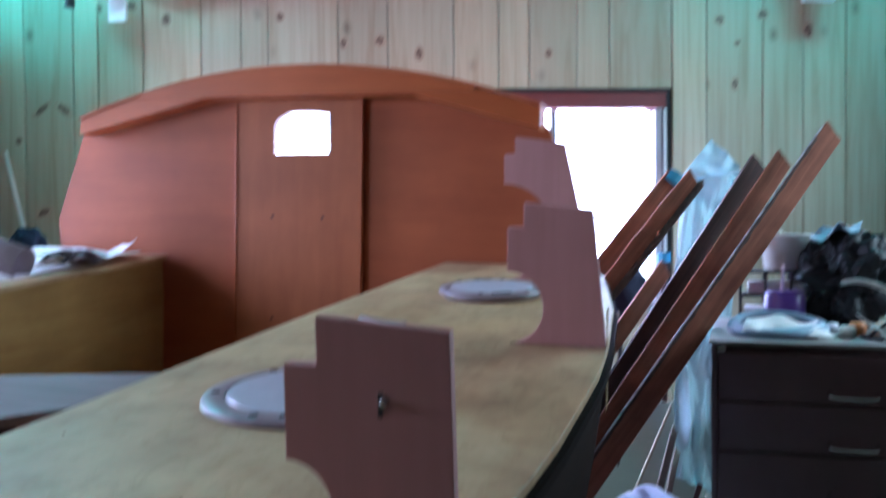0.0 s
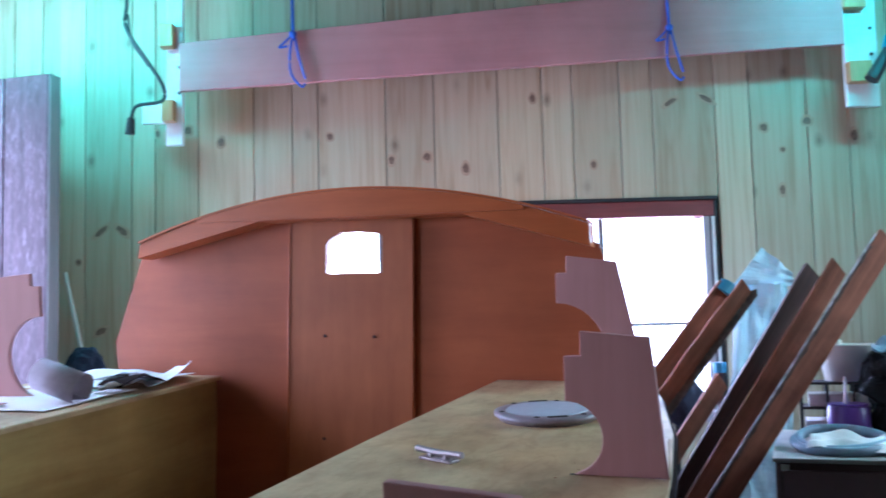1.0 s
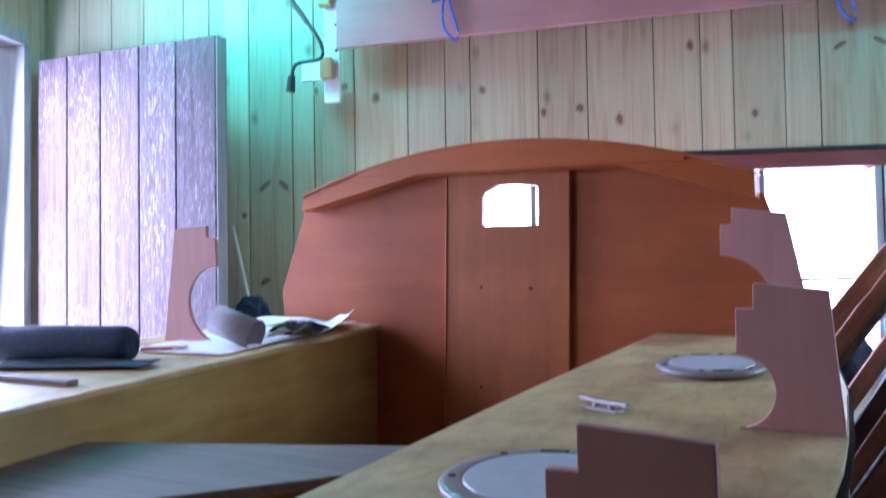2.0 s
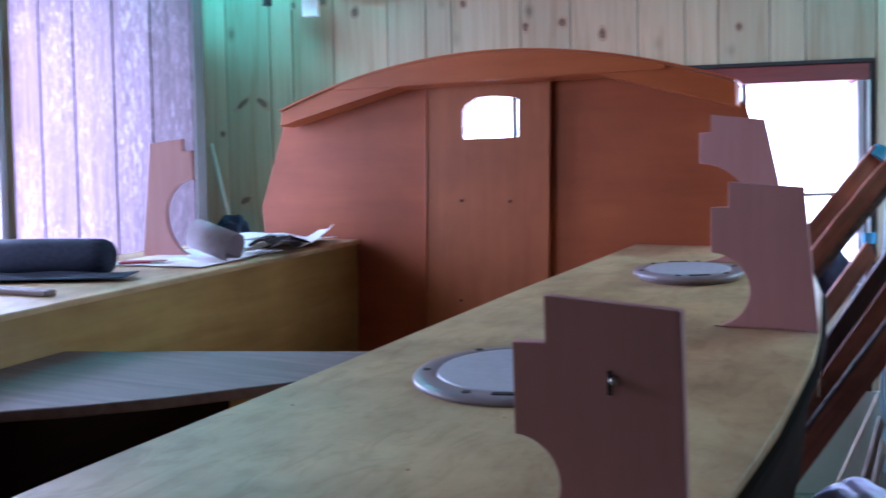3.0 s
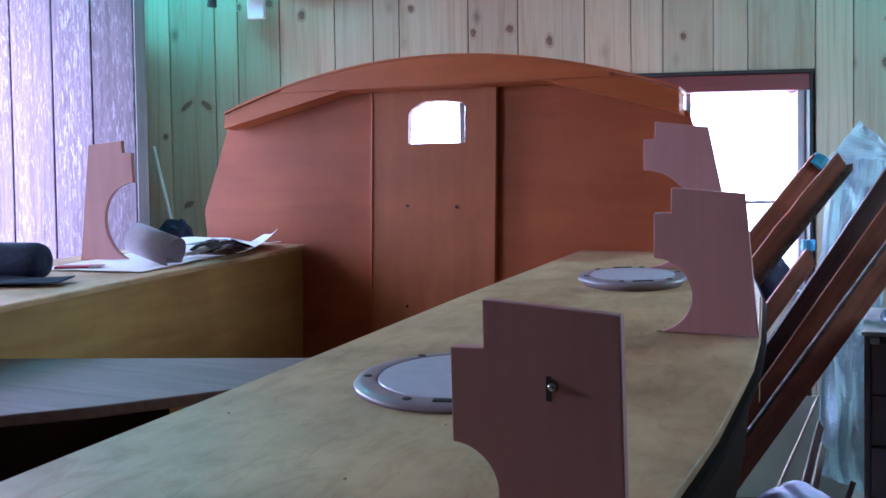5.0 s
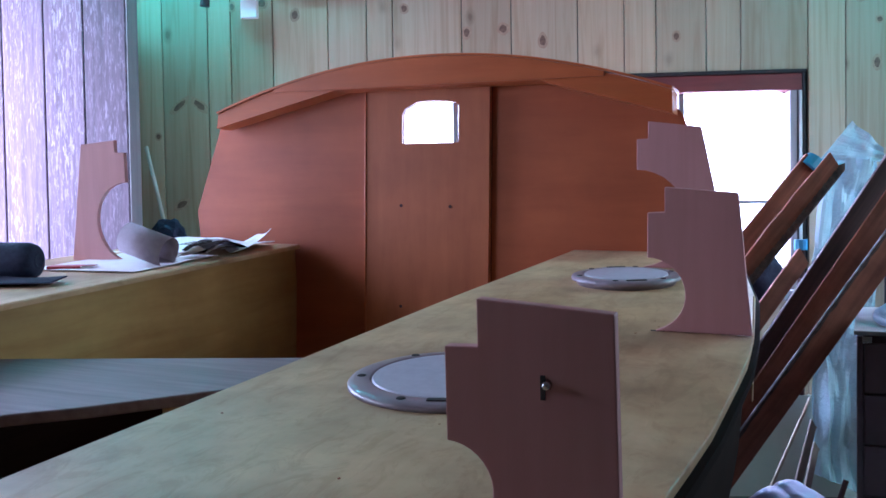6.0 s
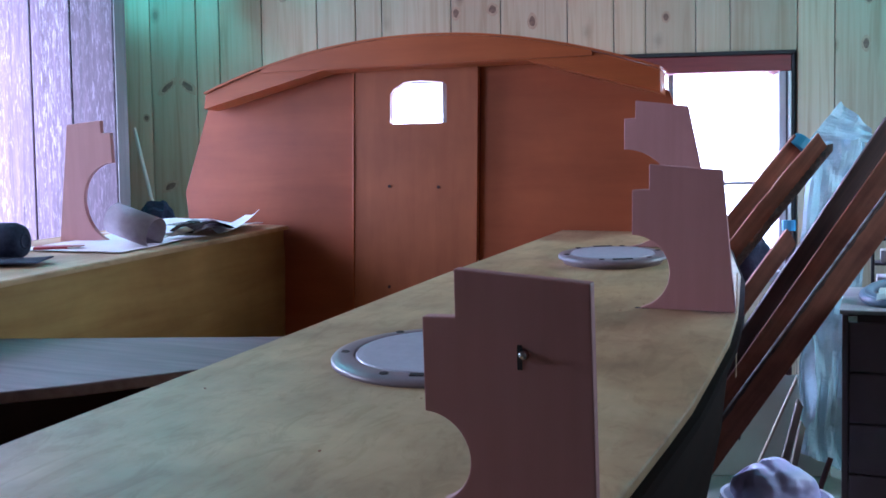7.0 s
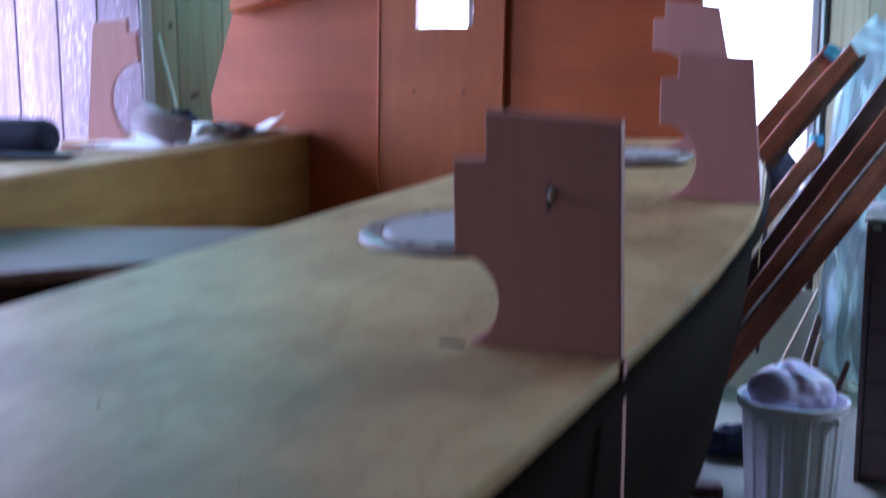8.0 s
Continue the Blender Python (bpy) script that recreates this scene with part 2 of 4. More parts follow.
SHEET = mat("translucent_plastic_film", (0.46, 0.62, 0.66), 0.25)
sb = SHEET.node_tree.nodes["Principled BSDF"]
sb.inputs["Alpha"].default_value = 0.62
relief(SHEET, noise_of(SHEET, coords(SHEET, (1, 1, 1)), 16, 5, 0.6, 0.8), 0.9, 0.02)
BAGFILM = mat("thin_white_bag_film", (0.66, 0.60, 0.93), 0.35)
relief(BAGFILM, noise_of(BAGFILM, coords(BAGFILM, (1, 1, 1)), 22, 5, 0.6, 0.6), 0.15, 0.01)
GLASS = mat("window_glass", (1, 1, 1), 0.02)
GLASS.node_tree.nodes["Principled BSDF"].inputs["Transmission Weight"].default_value = 1.0
TUBE = mat("fluorescent_tube", (0.6, 1.0, 0.9), 0.4)
tb = TUBE.node_tree.nodes["Principled BSDF"]
tb.inputs["Emission Color"].default_value = (0.20, 1.0, 0.95, 1)
tb.inputs["Emission Strength"].default_value = 78
OUT = mat("outdoor_glare", (0.9, 0.9, 0.95), 1.0)
ob_ = OUT.node_tree.nodes["Principled BSDF"]
ob_.inputs["Emission Color"].default_value = (0.95, 0.93, 1.0, 1)
ob_.inputs["Emission Strength"].default_value = 4.0

# ---- mesh helpers ----


def finish(name, bm, material, parent=None, label="", smooth=False):
    me = bpy.data.meshes.new(name)
    bmesh.ops.recalc_face_normals(bm, faces=bm.faces)
    bm.to_mesh(me)
    bm.free()
    me.materials.append(material)
    if smooth:
        for p in me.polygons:
            p.use_smooth = True
    ob = new(name, me)
    if parent:
        ob.parent = parent
    if label:
        ob["label"] = label
    return ob


def part(name, bm, material, parent, label="", smooth=False):
    return finish(name, bm, material, parent, label, smooth)


def thing(name, label, category, group="", m=None):
    ob = tagged(new(name), label, category, group)
    if m is not None:
        ob.matrix_basis = m
    return ob


def box(lo, hi, bevel=0.0, m=None):
    bm = bmesh.new()
    bmesh.ops.create_cube(bm, size=1)
    for v in bm.verts:
        v.co = Vector([lo[i] + (v.co[i] + 0.5) * (hi[i] - lo[i]) for i in range(3)])
    if bevel:
        bmesh.ops.bevel(bm, geom=bm.edges[:], offset=bevel, segments=2, affect='EDGES', profile=0.5)
    if m is not None:
        bm.transform(m)
    return bm


def prism(pts, vec, bevel=0.0):
    """A flat outline of 3D points, extruded by vec."""
    bm = bmesh.new()
    vs = [bm.verts.new(p) for p in pts]
    f = bm.faces.new(vs)
    r = bmesh.ops.extrude_face_region(bm, geom=[f])
    bmesh.ops.translate(bm, verts=[g for g in r["geom"] if isinstance(g, bmesh.types.BMVert)], vec=vec)
    if bevel:
        bmesh.ops.bevel(bm, geom=bm.edges[:], offset=bevel, segments=2, affect='EDGES', profile=0.5)
    return bm


def lathe(profile, seg=32, m=None):
    """Rings of (radius, z) turned about z."""
    bm = bmesh.new()
    rings = []
    for r, z in profile:
        if r < 1e-5:
            rings.append([bm.verts.new((0, 0, z))])
        else:
            rings.append([bm.verts.new((r * math.cos(2 * math.pi * i / seg), r * math.sin(2 * math.pi * i / seg), z)) for i in range(seg)])
    for a, b in zip(rings, rings[1:]):
        for i in range(seg):
            j = (i + 1) % seg
            q = [a[i % len(a)], a[j % len(a)], b[j % len(b)], b[i % len(b)]]
            u = []
            for v in q:
                if v not in u:
                    u.append(v)
            if len(u) > 2:
                bm.faces.new(u)
    if m is not None:
        bm.transform(m)
    return bm


def rod(a, b, r, seg=12, r2=None):
    a, b = Vector(a), Vector(b)
    m = Matrix.Translation(a) @ (b - a).to_track_quat("Z", "Y").to_matrix().to_4x4()
    d = (b - a).length
    r2 = r if r2 is None else r2
    return lathe([(0, 0), (r, 0), (r2, d), (0, d)], seg, m)


def tube(points, r, seg=8, closed=False):
    """A round cord through points."""
    pts = [Vector(p) for p in points]
    n = len(pts)
    fine = []
    for i in range(n if closed else n - 1):
        p0, p1, p2, p3 = [pts[k % n] if closed else pts[min(max(k, 0), n - 1)] for k in (i - 1, i, i + 1, i + 2)]
        for s in range(6):
            t = s / 6
            fine.append(0.5 * (2 * p1 + (p2 - p0) * t + (2 * p0 - 5 * p1 + 4 * p2 - p3) * t * t + (3 * p1 - p0 - 3 * p2 + p3) * t ** 3))
    if not closed:
        fine.append(pts[-1])
    bm = bmesh.new()
    rings = []
    k = len(fine)
    for i, p in enumerate(fine):
        d = (fine[(i + 1) % k] - fine[i - 1]) if closed else (fine[min(i + 1, k - 1)] - fine[max(i - 1, 0)])
        q = d.to_track_quat("Z", "Y")
        rings.append([bm.verts.new(p + q @ Vector((r * math.cos(2 * math.pi * s / seg), r * math.sin(2 * math.pi * s / seg), 0))) for s in range(seg)])
    for i in range(k if closed else k - 1):
        a, b = rings[i], rings[(i + 1) % k]
        for s in range(seg):
            bm.faces.new([a[s], a[(s + 1) % seg], b[(s + 1) % seg], b[s]])
    if not closed:
        bm.faces.new(rings[0]), bm.faces.new(rings[-1])
    return bm


def sheet(p00, p10, p11, p01, nu, nv, wave, thick=0.0015):
    """A thin sheet between four corners, moved by wave(u, v)."""
    bm = bmesh.new()
    c = [Vector(p) for p in (p00, p10, p11, p01)]
    top, bot = [], []
    for i in range(nu + 1):
        for j in range(nv + 1):
            u, v = i / nu, j / nv
            p = (c[0] * (1 - u) + c[1] * u) * (1 - v) + (c[3] * (1 - u) + c[2] * u) * v + Vector(wave(u, v))
            top.append(bm.verts.new(p))
    for i in range(nu):
        for j in range(nv):
            k = i * (nv + 1) + j
            bm.faces.new([top[k], top[k + nv + 1], top[k + nv + 2], top[k + 1]])
    bm.normal_update()
    bmesh.ops.solidify(bm, geom=bm.faces[:], thickness=thick)
    return bm


def blob(centre, radii, amount, seed, sub=3, scale=3.0):
    bm = bmesh.new()
    bmesh.ops.create_icosphere(bm, subdivisions=sub, radius=1)
    for v in bm.verts:
        n = noise.fractal(v.co * scale + Vector((seed * 3.1, seed, 0)), 1.0, 2.0, 4)
        v.co = v.co * (1 + amount * n)
        v.co = Vector([centre[i] + v.co[i] * radii[i] for i in range(3)])
    return bm


# ---- the shed ----
X0, X1, YW, YR, ZC = -2.26, 2.5, 3.17, -2.6, 2.85
floor_ob = tagged(finish("floor", box((X0 - 0.1, YR - 0.1, -0.1), (X1 + 0.1, YW + 0.15, 0)), CONCRETE), "grey worn concrete shed floor", "floor", kind="structure")
tagged(finish("ceiling", box((X0 - 0.1, YR - 0.1, ZC), (X1 + 0.1, YW + 0.15, ZC + 0.1)), CEILING), "plain wooden shed ceiling", "ceiling", kind="structure")
wall_north = tagged(new("wall_north"), "back wall of vertical knotty pine boards with a wide window", "wall", kind="structure")
WX0, WX1, WZ0, WZ1 = -0.50, 1.150, 0.62, 1.470
# The opening in this unseen wall is added to let the east fill in.
we = tagged(new("wall_east"), "plain unseen side wall with an opening added for fill light", "wall", kind="structure")
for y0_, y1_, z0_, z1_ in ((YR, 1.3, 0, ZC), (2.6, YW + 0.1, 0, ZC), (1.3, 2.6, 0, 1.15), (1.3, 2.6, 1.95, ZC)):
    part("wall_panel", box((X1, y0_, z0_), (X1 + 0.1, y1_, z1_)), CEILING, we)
ws = tagged(new("wall_south"), "plain rear shed wall", "wall", kind="structure")
part("wall_panel", box((X0, YR - 0.1, 0), (X1, YR, ZC)), CEILING, ws)
DY0, DY1, DZ = 2.0, 3.06, 2.03
ww = tagged(new("wall_west"), "boarded side wall with an open doorway and an opening added for fill light", "wall", kind="structure")
part("wall_panel", box((X0 - 0.1, YR, 0), (X0, 0.3, ZC)), PINE, ww)
part("wall_panel", box((X0 - 0.1, 1.5, 0), (X0, DY0, ZC)), PINE, ww)
# Wall below and above the added, unseen opening for the west fill.
part("wall_panel", box((X0 - 0.1, 0.3, 0), (X0, 1.5, 1.05)), PINE, ww)
part("wall_panel", box((X0 - 0.1, 0.3, 1.75), (X0, 1.5, ZC)), PINE, ww)
part("wall_panel", box((X0 - 0.1, DY1, 0), (X0, YW + 0.1, ZC)), PINE, ww)
part("wall_panel", box((X0 - 0.1, DY0, DZ), (X0, DY1, ZC)), PINE, ww)
door_frame = tagged(new("door_frame"), "dark weathered door frame in the side wall", "door frame", kind="structure")
part("head", box((X0 - 0.11, DY0 - 0.05, DZ - 0.012), (X0 + 0.02, DY1 + 0.03, DZ + 0.05), 0.004), GREY_TRIM, door_frame)
part("jamb", box((X0 - 0.11, DY0 - 0.06, 0), (X0 + 0.02, DY0 + 0.012, DZ - 0.013), 0.004), GREY_TRIM, door_frame)
part("jamb", box((X0 - 0.11, DY1 - 0.012, 0), (X0 + 0.02, DY1 + 0.04, DZ - 0.013), 0.004), GREY_TRIM, door_frame)
backdrop = tagged(finish("backdrop", box((-6, 8.0, -3), (9, 8.1, 8)), OUT), "overexposed bright daylight outside", "backdrop", kind="structure")
backdrop_w = tagged(finish("backdrop_west", box((-9.1, -4, -3), (-9, 8.0, 8)), OUT), "overexposed bright daylight outside", "backdrop", kind="structure")
tagged(finish("ground", box((-60, -60, -0.3), (60, 60, -0.12)), CONCRETE), "bare ground outside the shed", "ground", kind="structure")

# open door leaf lying back along the wall
leaf = thing("door_leaf", "weathered plank door with flaking whitish paint, standing open", "door", m=pose(-2.2, 3.13, 0.015, 0, 0, -13.5))
lx = [0.0, 0.16, 0.337, 0.535, 0.716, 0.906]
for a, b in zip(lx, lx[1:]):
    part("plank", box((a + 0.003, -0.036, 0), (b - 0.003, -0.006, 1.948), 0.004), OLD, leaf)
part("batten", box((0.03, -0.005, 0.3), (0.876, 0.02, 0.42), 0.003), OLD, leaf)
part("batten", box((0.03, -0.005, 1.55), (0.876, 0.02, 1.67), 0.003), OLD, leaf)
part("edge_strip", box((0.9065, -0.036, 0), (0.912, 0.026, 1.948), 0.002), GREY_EDGE, leaf, "grey-green edge strip")

# window
win = tagged(new("window_1"), "wide wooden window with grey frame and dark red head", "window", kind="structure")
part("window_head", box((WX0, YW - 0.004, WZ1 - 0.062), (WX1, YW + 0.10, WZ1), 0.004), RED_TRIM, win, "dark red head board")
part("window_sill", box((WX0, YW - 0.03, WZ0), (WX1, YW + 0.10, WZ0 + 0.04), 0.005), GREY_TRIM, win)
part("window_frame", box((WX1 - 0.045, YW - 0.004, WZ0 + 0.041), (WX1, YW + 0.10, WZ1 - 0.063), 0.004), GREY_TRIM, win)
part("window_frame", box((WX0, YW - 0.004, WZ0 + 0.041), (WX0 + 0.05, YW + 0.10, WZ1 - 0.063), 0.004), GREY_TRIM, win)
MULL = (-0.15, 0.285, 0.7145)
for mx in MULL:
    part("mullion", box((mx - 0.010, YW + 0.035, WZ0 + 0.041), (mx + 0.010, YW + 0.060, WZ1 - 0.063), 0.003), GREY_EDGE, win)
part("glazing_bar", box((0.722, YW + 0.04, 0.986), (WX1 - 0.046, YW + 0.07, 1.0), 0.002), GREY_TRIM, win)
part("outer_trim", box((WX0 - 0.012, YW - 0.012, WZ1 + 0.001), (WX1 + 0.012, YW + 0.02, WZ1 + 0.014), 0.002), DARK, win)
part("outer_trim", box((WX1 + 0.001, YW - 0.008, WZ0), (WX1 + 0.010, YW + 0.02, WZ1), 0.002), DARK, win)
part("frame_groove", box((WX1 - 0.020, YW - 0.007, WZ0 + 0.042), (WX1 - 0.015, YW, WZ1 - 0.064), 0.001), DARK, win)
part("frame_bead", box((WX1 - 0.012, YW - 0.010, WZ0 + 0.042), (WX1 - 0.002, YW, WZ1 - 0.064), 0.002), WHITE, win)
ed = [WX0 + 0.05, *MULL, WX1 - 0.045]
for a, b in zip(ed, ed[1:]):
    g = part("pane", box((a + 0.014, YW + 0.053, WZ0 + 0.042), (b - 0.014, YW + 0.057, WZ1 - 0.064)), GLASS, win)
    g.visible_shadow = False

# ---- the boat ----
PIV = Vector((-0.2, 2.2, 0.87))
BOAT = Matrix.Translation(PIV) @ pose(0, 0, 0, *BOAT_TILT) @ Matrix.Translation(-PIV)
PLUMB = Matrix.Translation(PIV) @ pose(0, 0, 0, 0, BOAT_TILT[1], BOAT_TILT[2]) @ Matrix.Translation(-PIV)
TO_BOAT = BOAT.inverted() @ PLUMB
DZK = 0.87
boat = thing("boat", "unfinished wooden sailing boat with stained bulkhead and varnished side decks", "boat", m=BOAT)


def plumb(bm):
    bm.transform(TO_BOAT)
    return bm


def outer(y):
    """Half-breadth line of the starboard deck edge."""
    ys = (-0.6, 0.0, 0.29, 0.49, 0.78, 1.09, 1.27, 1.6, 2.0, 2.2, 2.5, 2.8, 3.0)
    xs = (0.62, 0.705, 0.74, 0.760, 0.785, 0.794, 0.789, 0.765, 0.705, 0.655, 0.52, 0.30, 0.10)
    return float(np.interp(y, ys, xs))


def inner(y):
    return float(np.interp(y, (-0.6, 0.45, 0.9, 1.46, 2.2), (0.150, 0.175, 0.197, 0.217, 0.262)))


CX = -0.155
ysamp = [-0.6 + 0.1 * i for i in range(29)]


def deck(inn, out, y1):
    ys = [y for y in ysamp if y < y1 - 0.02] + [y1]
    return prism([(inn(y), y, DZK - 0.012) for y in ys] + [(out(y), y, DZK - 0.012) for y in reversed(ys)], (0, 0, 0.012), 0.002)


def port_in(y):
    return -0.700 + 0.057 * y


def port_out(y):
    return 2 * CX - outer(y) - 0.06


part("side_deck", deck(inner, outer, 2.205), DECK, boat, "pale varnished plywood side deck")
part("side_deck", deck(port_in, port_out, 2.19), DECK, boat, "pale varnished plywood side deck")


def skin(lines):
    bm = bmesh.new()
    rows = [[bm.verts.new(p) for p in line] for line in lines]
    for a, b in zip(rows, rows[1:]):
        for i in range(len(a) - 1):
            bm.faces.new([a[i], a[i + 1], b[i + 1], b[i]])
    bm.normal_update()
    bmesh.ops.solidify(bm, geom=bm.faces[:], thickness=0.012)
    return bm


ys3 = ysamp[:-1] + [2.2, 2.5, 2.7, 2.85]
ys3 = sorted(set(round(y, 3) for y in ys3 if y <= 2.86))


def shell(side):
    def line(k, z):
        out = []
        for y in ys3:
            x = outer(y) - 0.020 if side > 0 else port_out(y) + 0.020
            out.append((CX + (x - CX) * k, y, z))
        return out
    return skin([line(1.0, DZK - 0.013), line(0.985, 0.68), line(0.95, 0.50), line(0.84, 0.36), line(0.02, 0.30)])


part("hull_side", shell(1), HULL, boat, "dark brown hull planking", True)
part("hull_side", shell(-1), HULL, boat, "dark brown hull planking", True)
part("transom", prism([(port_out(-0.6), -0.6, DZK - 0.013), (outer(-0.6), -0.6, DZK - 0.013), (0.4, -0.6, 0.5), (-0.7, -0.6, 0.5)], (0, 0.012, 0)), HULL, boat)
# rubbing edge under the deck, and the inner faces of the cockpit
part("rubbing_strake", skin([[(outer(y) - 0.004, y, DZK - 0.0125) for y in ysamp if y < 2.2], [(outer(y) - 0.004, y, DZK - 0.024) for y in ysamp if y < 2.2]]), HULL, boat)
part("cockpit_side", prism([(port_in(-0.59) - 0.026, -0.59, 0.40), (port_in(2.19) - 0.026, 2.19, 0.40), (port_in(2.19) - 0.026, 2.19, DZK - 0.013), (port_in(-0.59) - 0.026, -0.59, DZK - 0.013)], (0.012, 0, 0)), PANEL, boat, "yellow-brown varnished plywood cockpit side")
part("cockpit_side", prism([(inner(-0.59) + 0.012, -0.59, 0.40), (inner(2.19) + 0.012, 2.19, 0.40), (inner(2.19) + 0.012, 2.19, DZK - 0.013), (inner(-0.59) + 0.012, -0.59, DZK - 0.013)], (0.012, 0, 0)), PANEL, boat)
# Dark sheet over the lower port side paints the shade under the loose board.
shade_outline = ((-0.59, 0.40), (1.6, 0.40), (1.6, 0.585), (1.15, 0.66), (1.02, 0.738), (-0.59, 0.742))
part("cockpit_side", prism([(port_in(y) - 0.022, y, z) for y, z in shade_outline], (0.012, 0, 0)), HULL, boat, "dark sheet for the shade under the loose board")
part("deck_edge_strip", prism([(port_in(-0.59) - 0.002, -0.59, DZK - 0.0125), (port_in(2.19) - 0.002, 2.19, DZK - 0.0125), (port_in(2.19) - 0.002, 2.19, DZK - 0.002), (port_in(-0.59) - 0.002, -0.59, DZK - 0.002)], (0.006, 0, 0)), DECK, boat)
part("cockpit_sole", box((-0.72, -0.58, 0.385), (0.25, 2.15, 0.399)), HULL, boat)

# cabin bulkhead, plumb
BY = 2.2
WIN0, WIN1, WB, WT = -0.234, -0.062, 1.160, 1.275
wpts = [(WIN0, WB), (WIN1, WB), (WIN1, WT - 0.018)]
wpts += [(WIN1 - 0.018 + 0.018 * math.sin(a), WT - 0.018 + 0.014 * math.cos(a)) for a in (1.2, 0.8, 0.4)]
wpts += [(-0.10, WT - 0.002), (-0.14, WT + 0.002), (-0.19, WT), (WIN0 + 0.03, WT - 0.008), (WIN0 + 0.01, WT - 0.018), (WIN0, WT - 0.034)]


def holed(outline, hole, y, depth):
    """A flat panel in x and z with a hole through it."""
    bm = bmesh.new()
    edges = []
    for loop in (outline, hole):
        vs = [bm.verts.new((x, y, z)) for x, z in loop]
        edges += [bm.edges.new((vs[i], vs[(i + 1) % len(vs)])) for i in range(len(vs))]
    bmesh.ops.triangle_fill(bm, edges=edges, use_beauty=True)
    r = bmesh.ops.extrude_face_region(bm, geom=bm.faces[:])
    bmesh.ops.translate(bm, verts=[g for g in r["geom"] if isinstance(g, bmesh.types.BMVert)], vec=(0, depth, 0))
    return bm


def arch(x):
    """Top of the cabin beam."""
    u = (x + 0.124) / 0.672
    return 1.385 - 0.124 * abs(u) ** 2


DL, DR = -0.348, 0.030
leftp = [(DL - 0.001, 0.42), (DL - 0.001, 1.335), (-0.60, 1.30), (-0.82, 1.25), (-0.862, 1.223), (-0.951, 0.965), (-0.935, 0.84), (-0.80, 0.42)]
rightp = [(DR + 0.001, 0.42), (DR + 0.001, 1.335), (0.30, 1.33), (0.49, 1.262), (0.535, 1.222), (0.632, 0.955), (0.625, 0.84), (0.50, 0.42)]
part("bulkhead", plumb(prism([(x, BY, z) for x, z in leftp], (0, 0.012, 0))), STAINED, boat, "red-brown stained plywood bulkhead half")
part("bulkhead", plumb(prism([(x, BY + 0.004, z) for x, z in rightp], (0, 0.012, 0))), STAINED, boat, "red-brown stained plywood bulkhead half")
hatch = part("companionway_door", plumb(holed([(DL + 0.002, 0.43), (DR - 0.002, 0.43), (DR - 0.002, 1.335), (DL + 0.002, 1.335)], wpts, BY - 0.014, 0.02)), STAINED_DOOR, boat, "stained wooden companionway door with a small arched window")
part("edge_trim", plumb(box((DL - 0.004, BY - 0.017, 0.43), (DL + 0.0015, BY, 1.33), 0.001)), LIP, hatch, "pale worn door edge")
for hx, hz in ((-0.235, 0.985), (-0.085, 0.983), (-0.235, 0.70)):
    part("plug", plumb(lathe([(0, 0), (0.0045, 0), (0.0045, 0.002), (0, 0.002)], 12, Matrix.Translation((hx, BY - 0.0145, hz)) @ pose(0, 0, 0, 90))), TIMBER_DARK, hatch)
# Unseen strips added behind both door joints to block window light leaking through.
for gx in (DL, DR):
    part("joint_light_stop", plumb(box((gx - 0.02, BY + 0.0165, 0.43), (gx + 0.02, BY + 0.024, 1.33))), TIMBER_DARK, boat)
LY = 2.12
xs_ = [-0.812 + 1.336 * i / 40 for i in range(41)]
low = [(-0.818, 1.213), (-0.411, 1.309), (0.187, 1.307), (0.526, 1.213)]
beam = part("cabin_beam", plumb(prism([(x, LY, arch(x) - 0.001) for x in xs_] + [(x, LY, z) for x, z in reversed(low)], (0, 0.075, 0))), LIP, boat, "orange-brown arched cabin roof beam")
xs2 = [x for x in xs_ if arch(x) > 1.3125]
part("beam_face", plumb(prism([(x, LY - 0.007, arch(x)) for x in xs2] + [(xs2[-1], LY - 0.007, 1.310), (xs2[0], LY - 0.007, 1.3105)], (0, 0.006, 0))), LIP, beam)
roof = bmesh.new()
rv = [[roof.verts.new((x, y, arch(x) + 0.001)) for x in xs_] for y in (LY - 0.008, 2.215)]
for i in range(40):
    roof.faces.new([rv[0][i], rv[0][i + 1], rv[1][i + 1], rv[1][i]])
roof.normal_update()
bmesh.ops.solidify(roof, geom=roof.faces[:], thickness=-0.006)
part("cabin_roof", plumb(roof), LIP, boat)

# inspection hatches in the deck


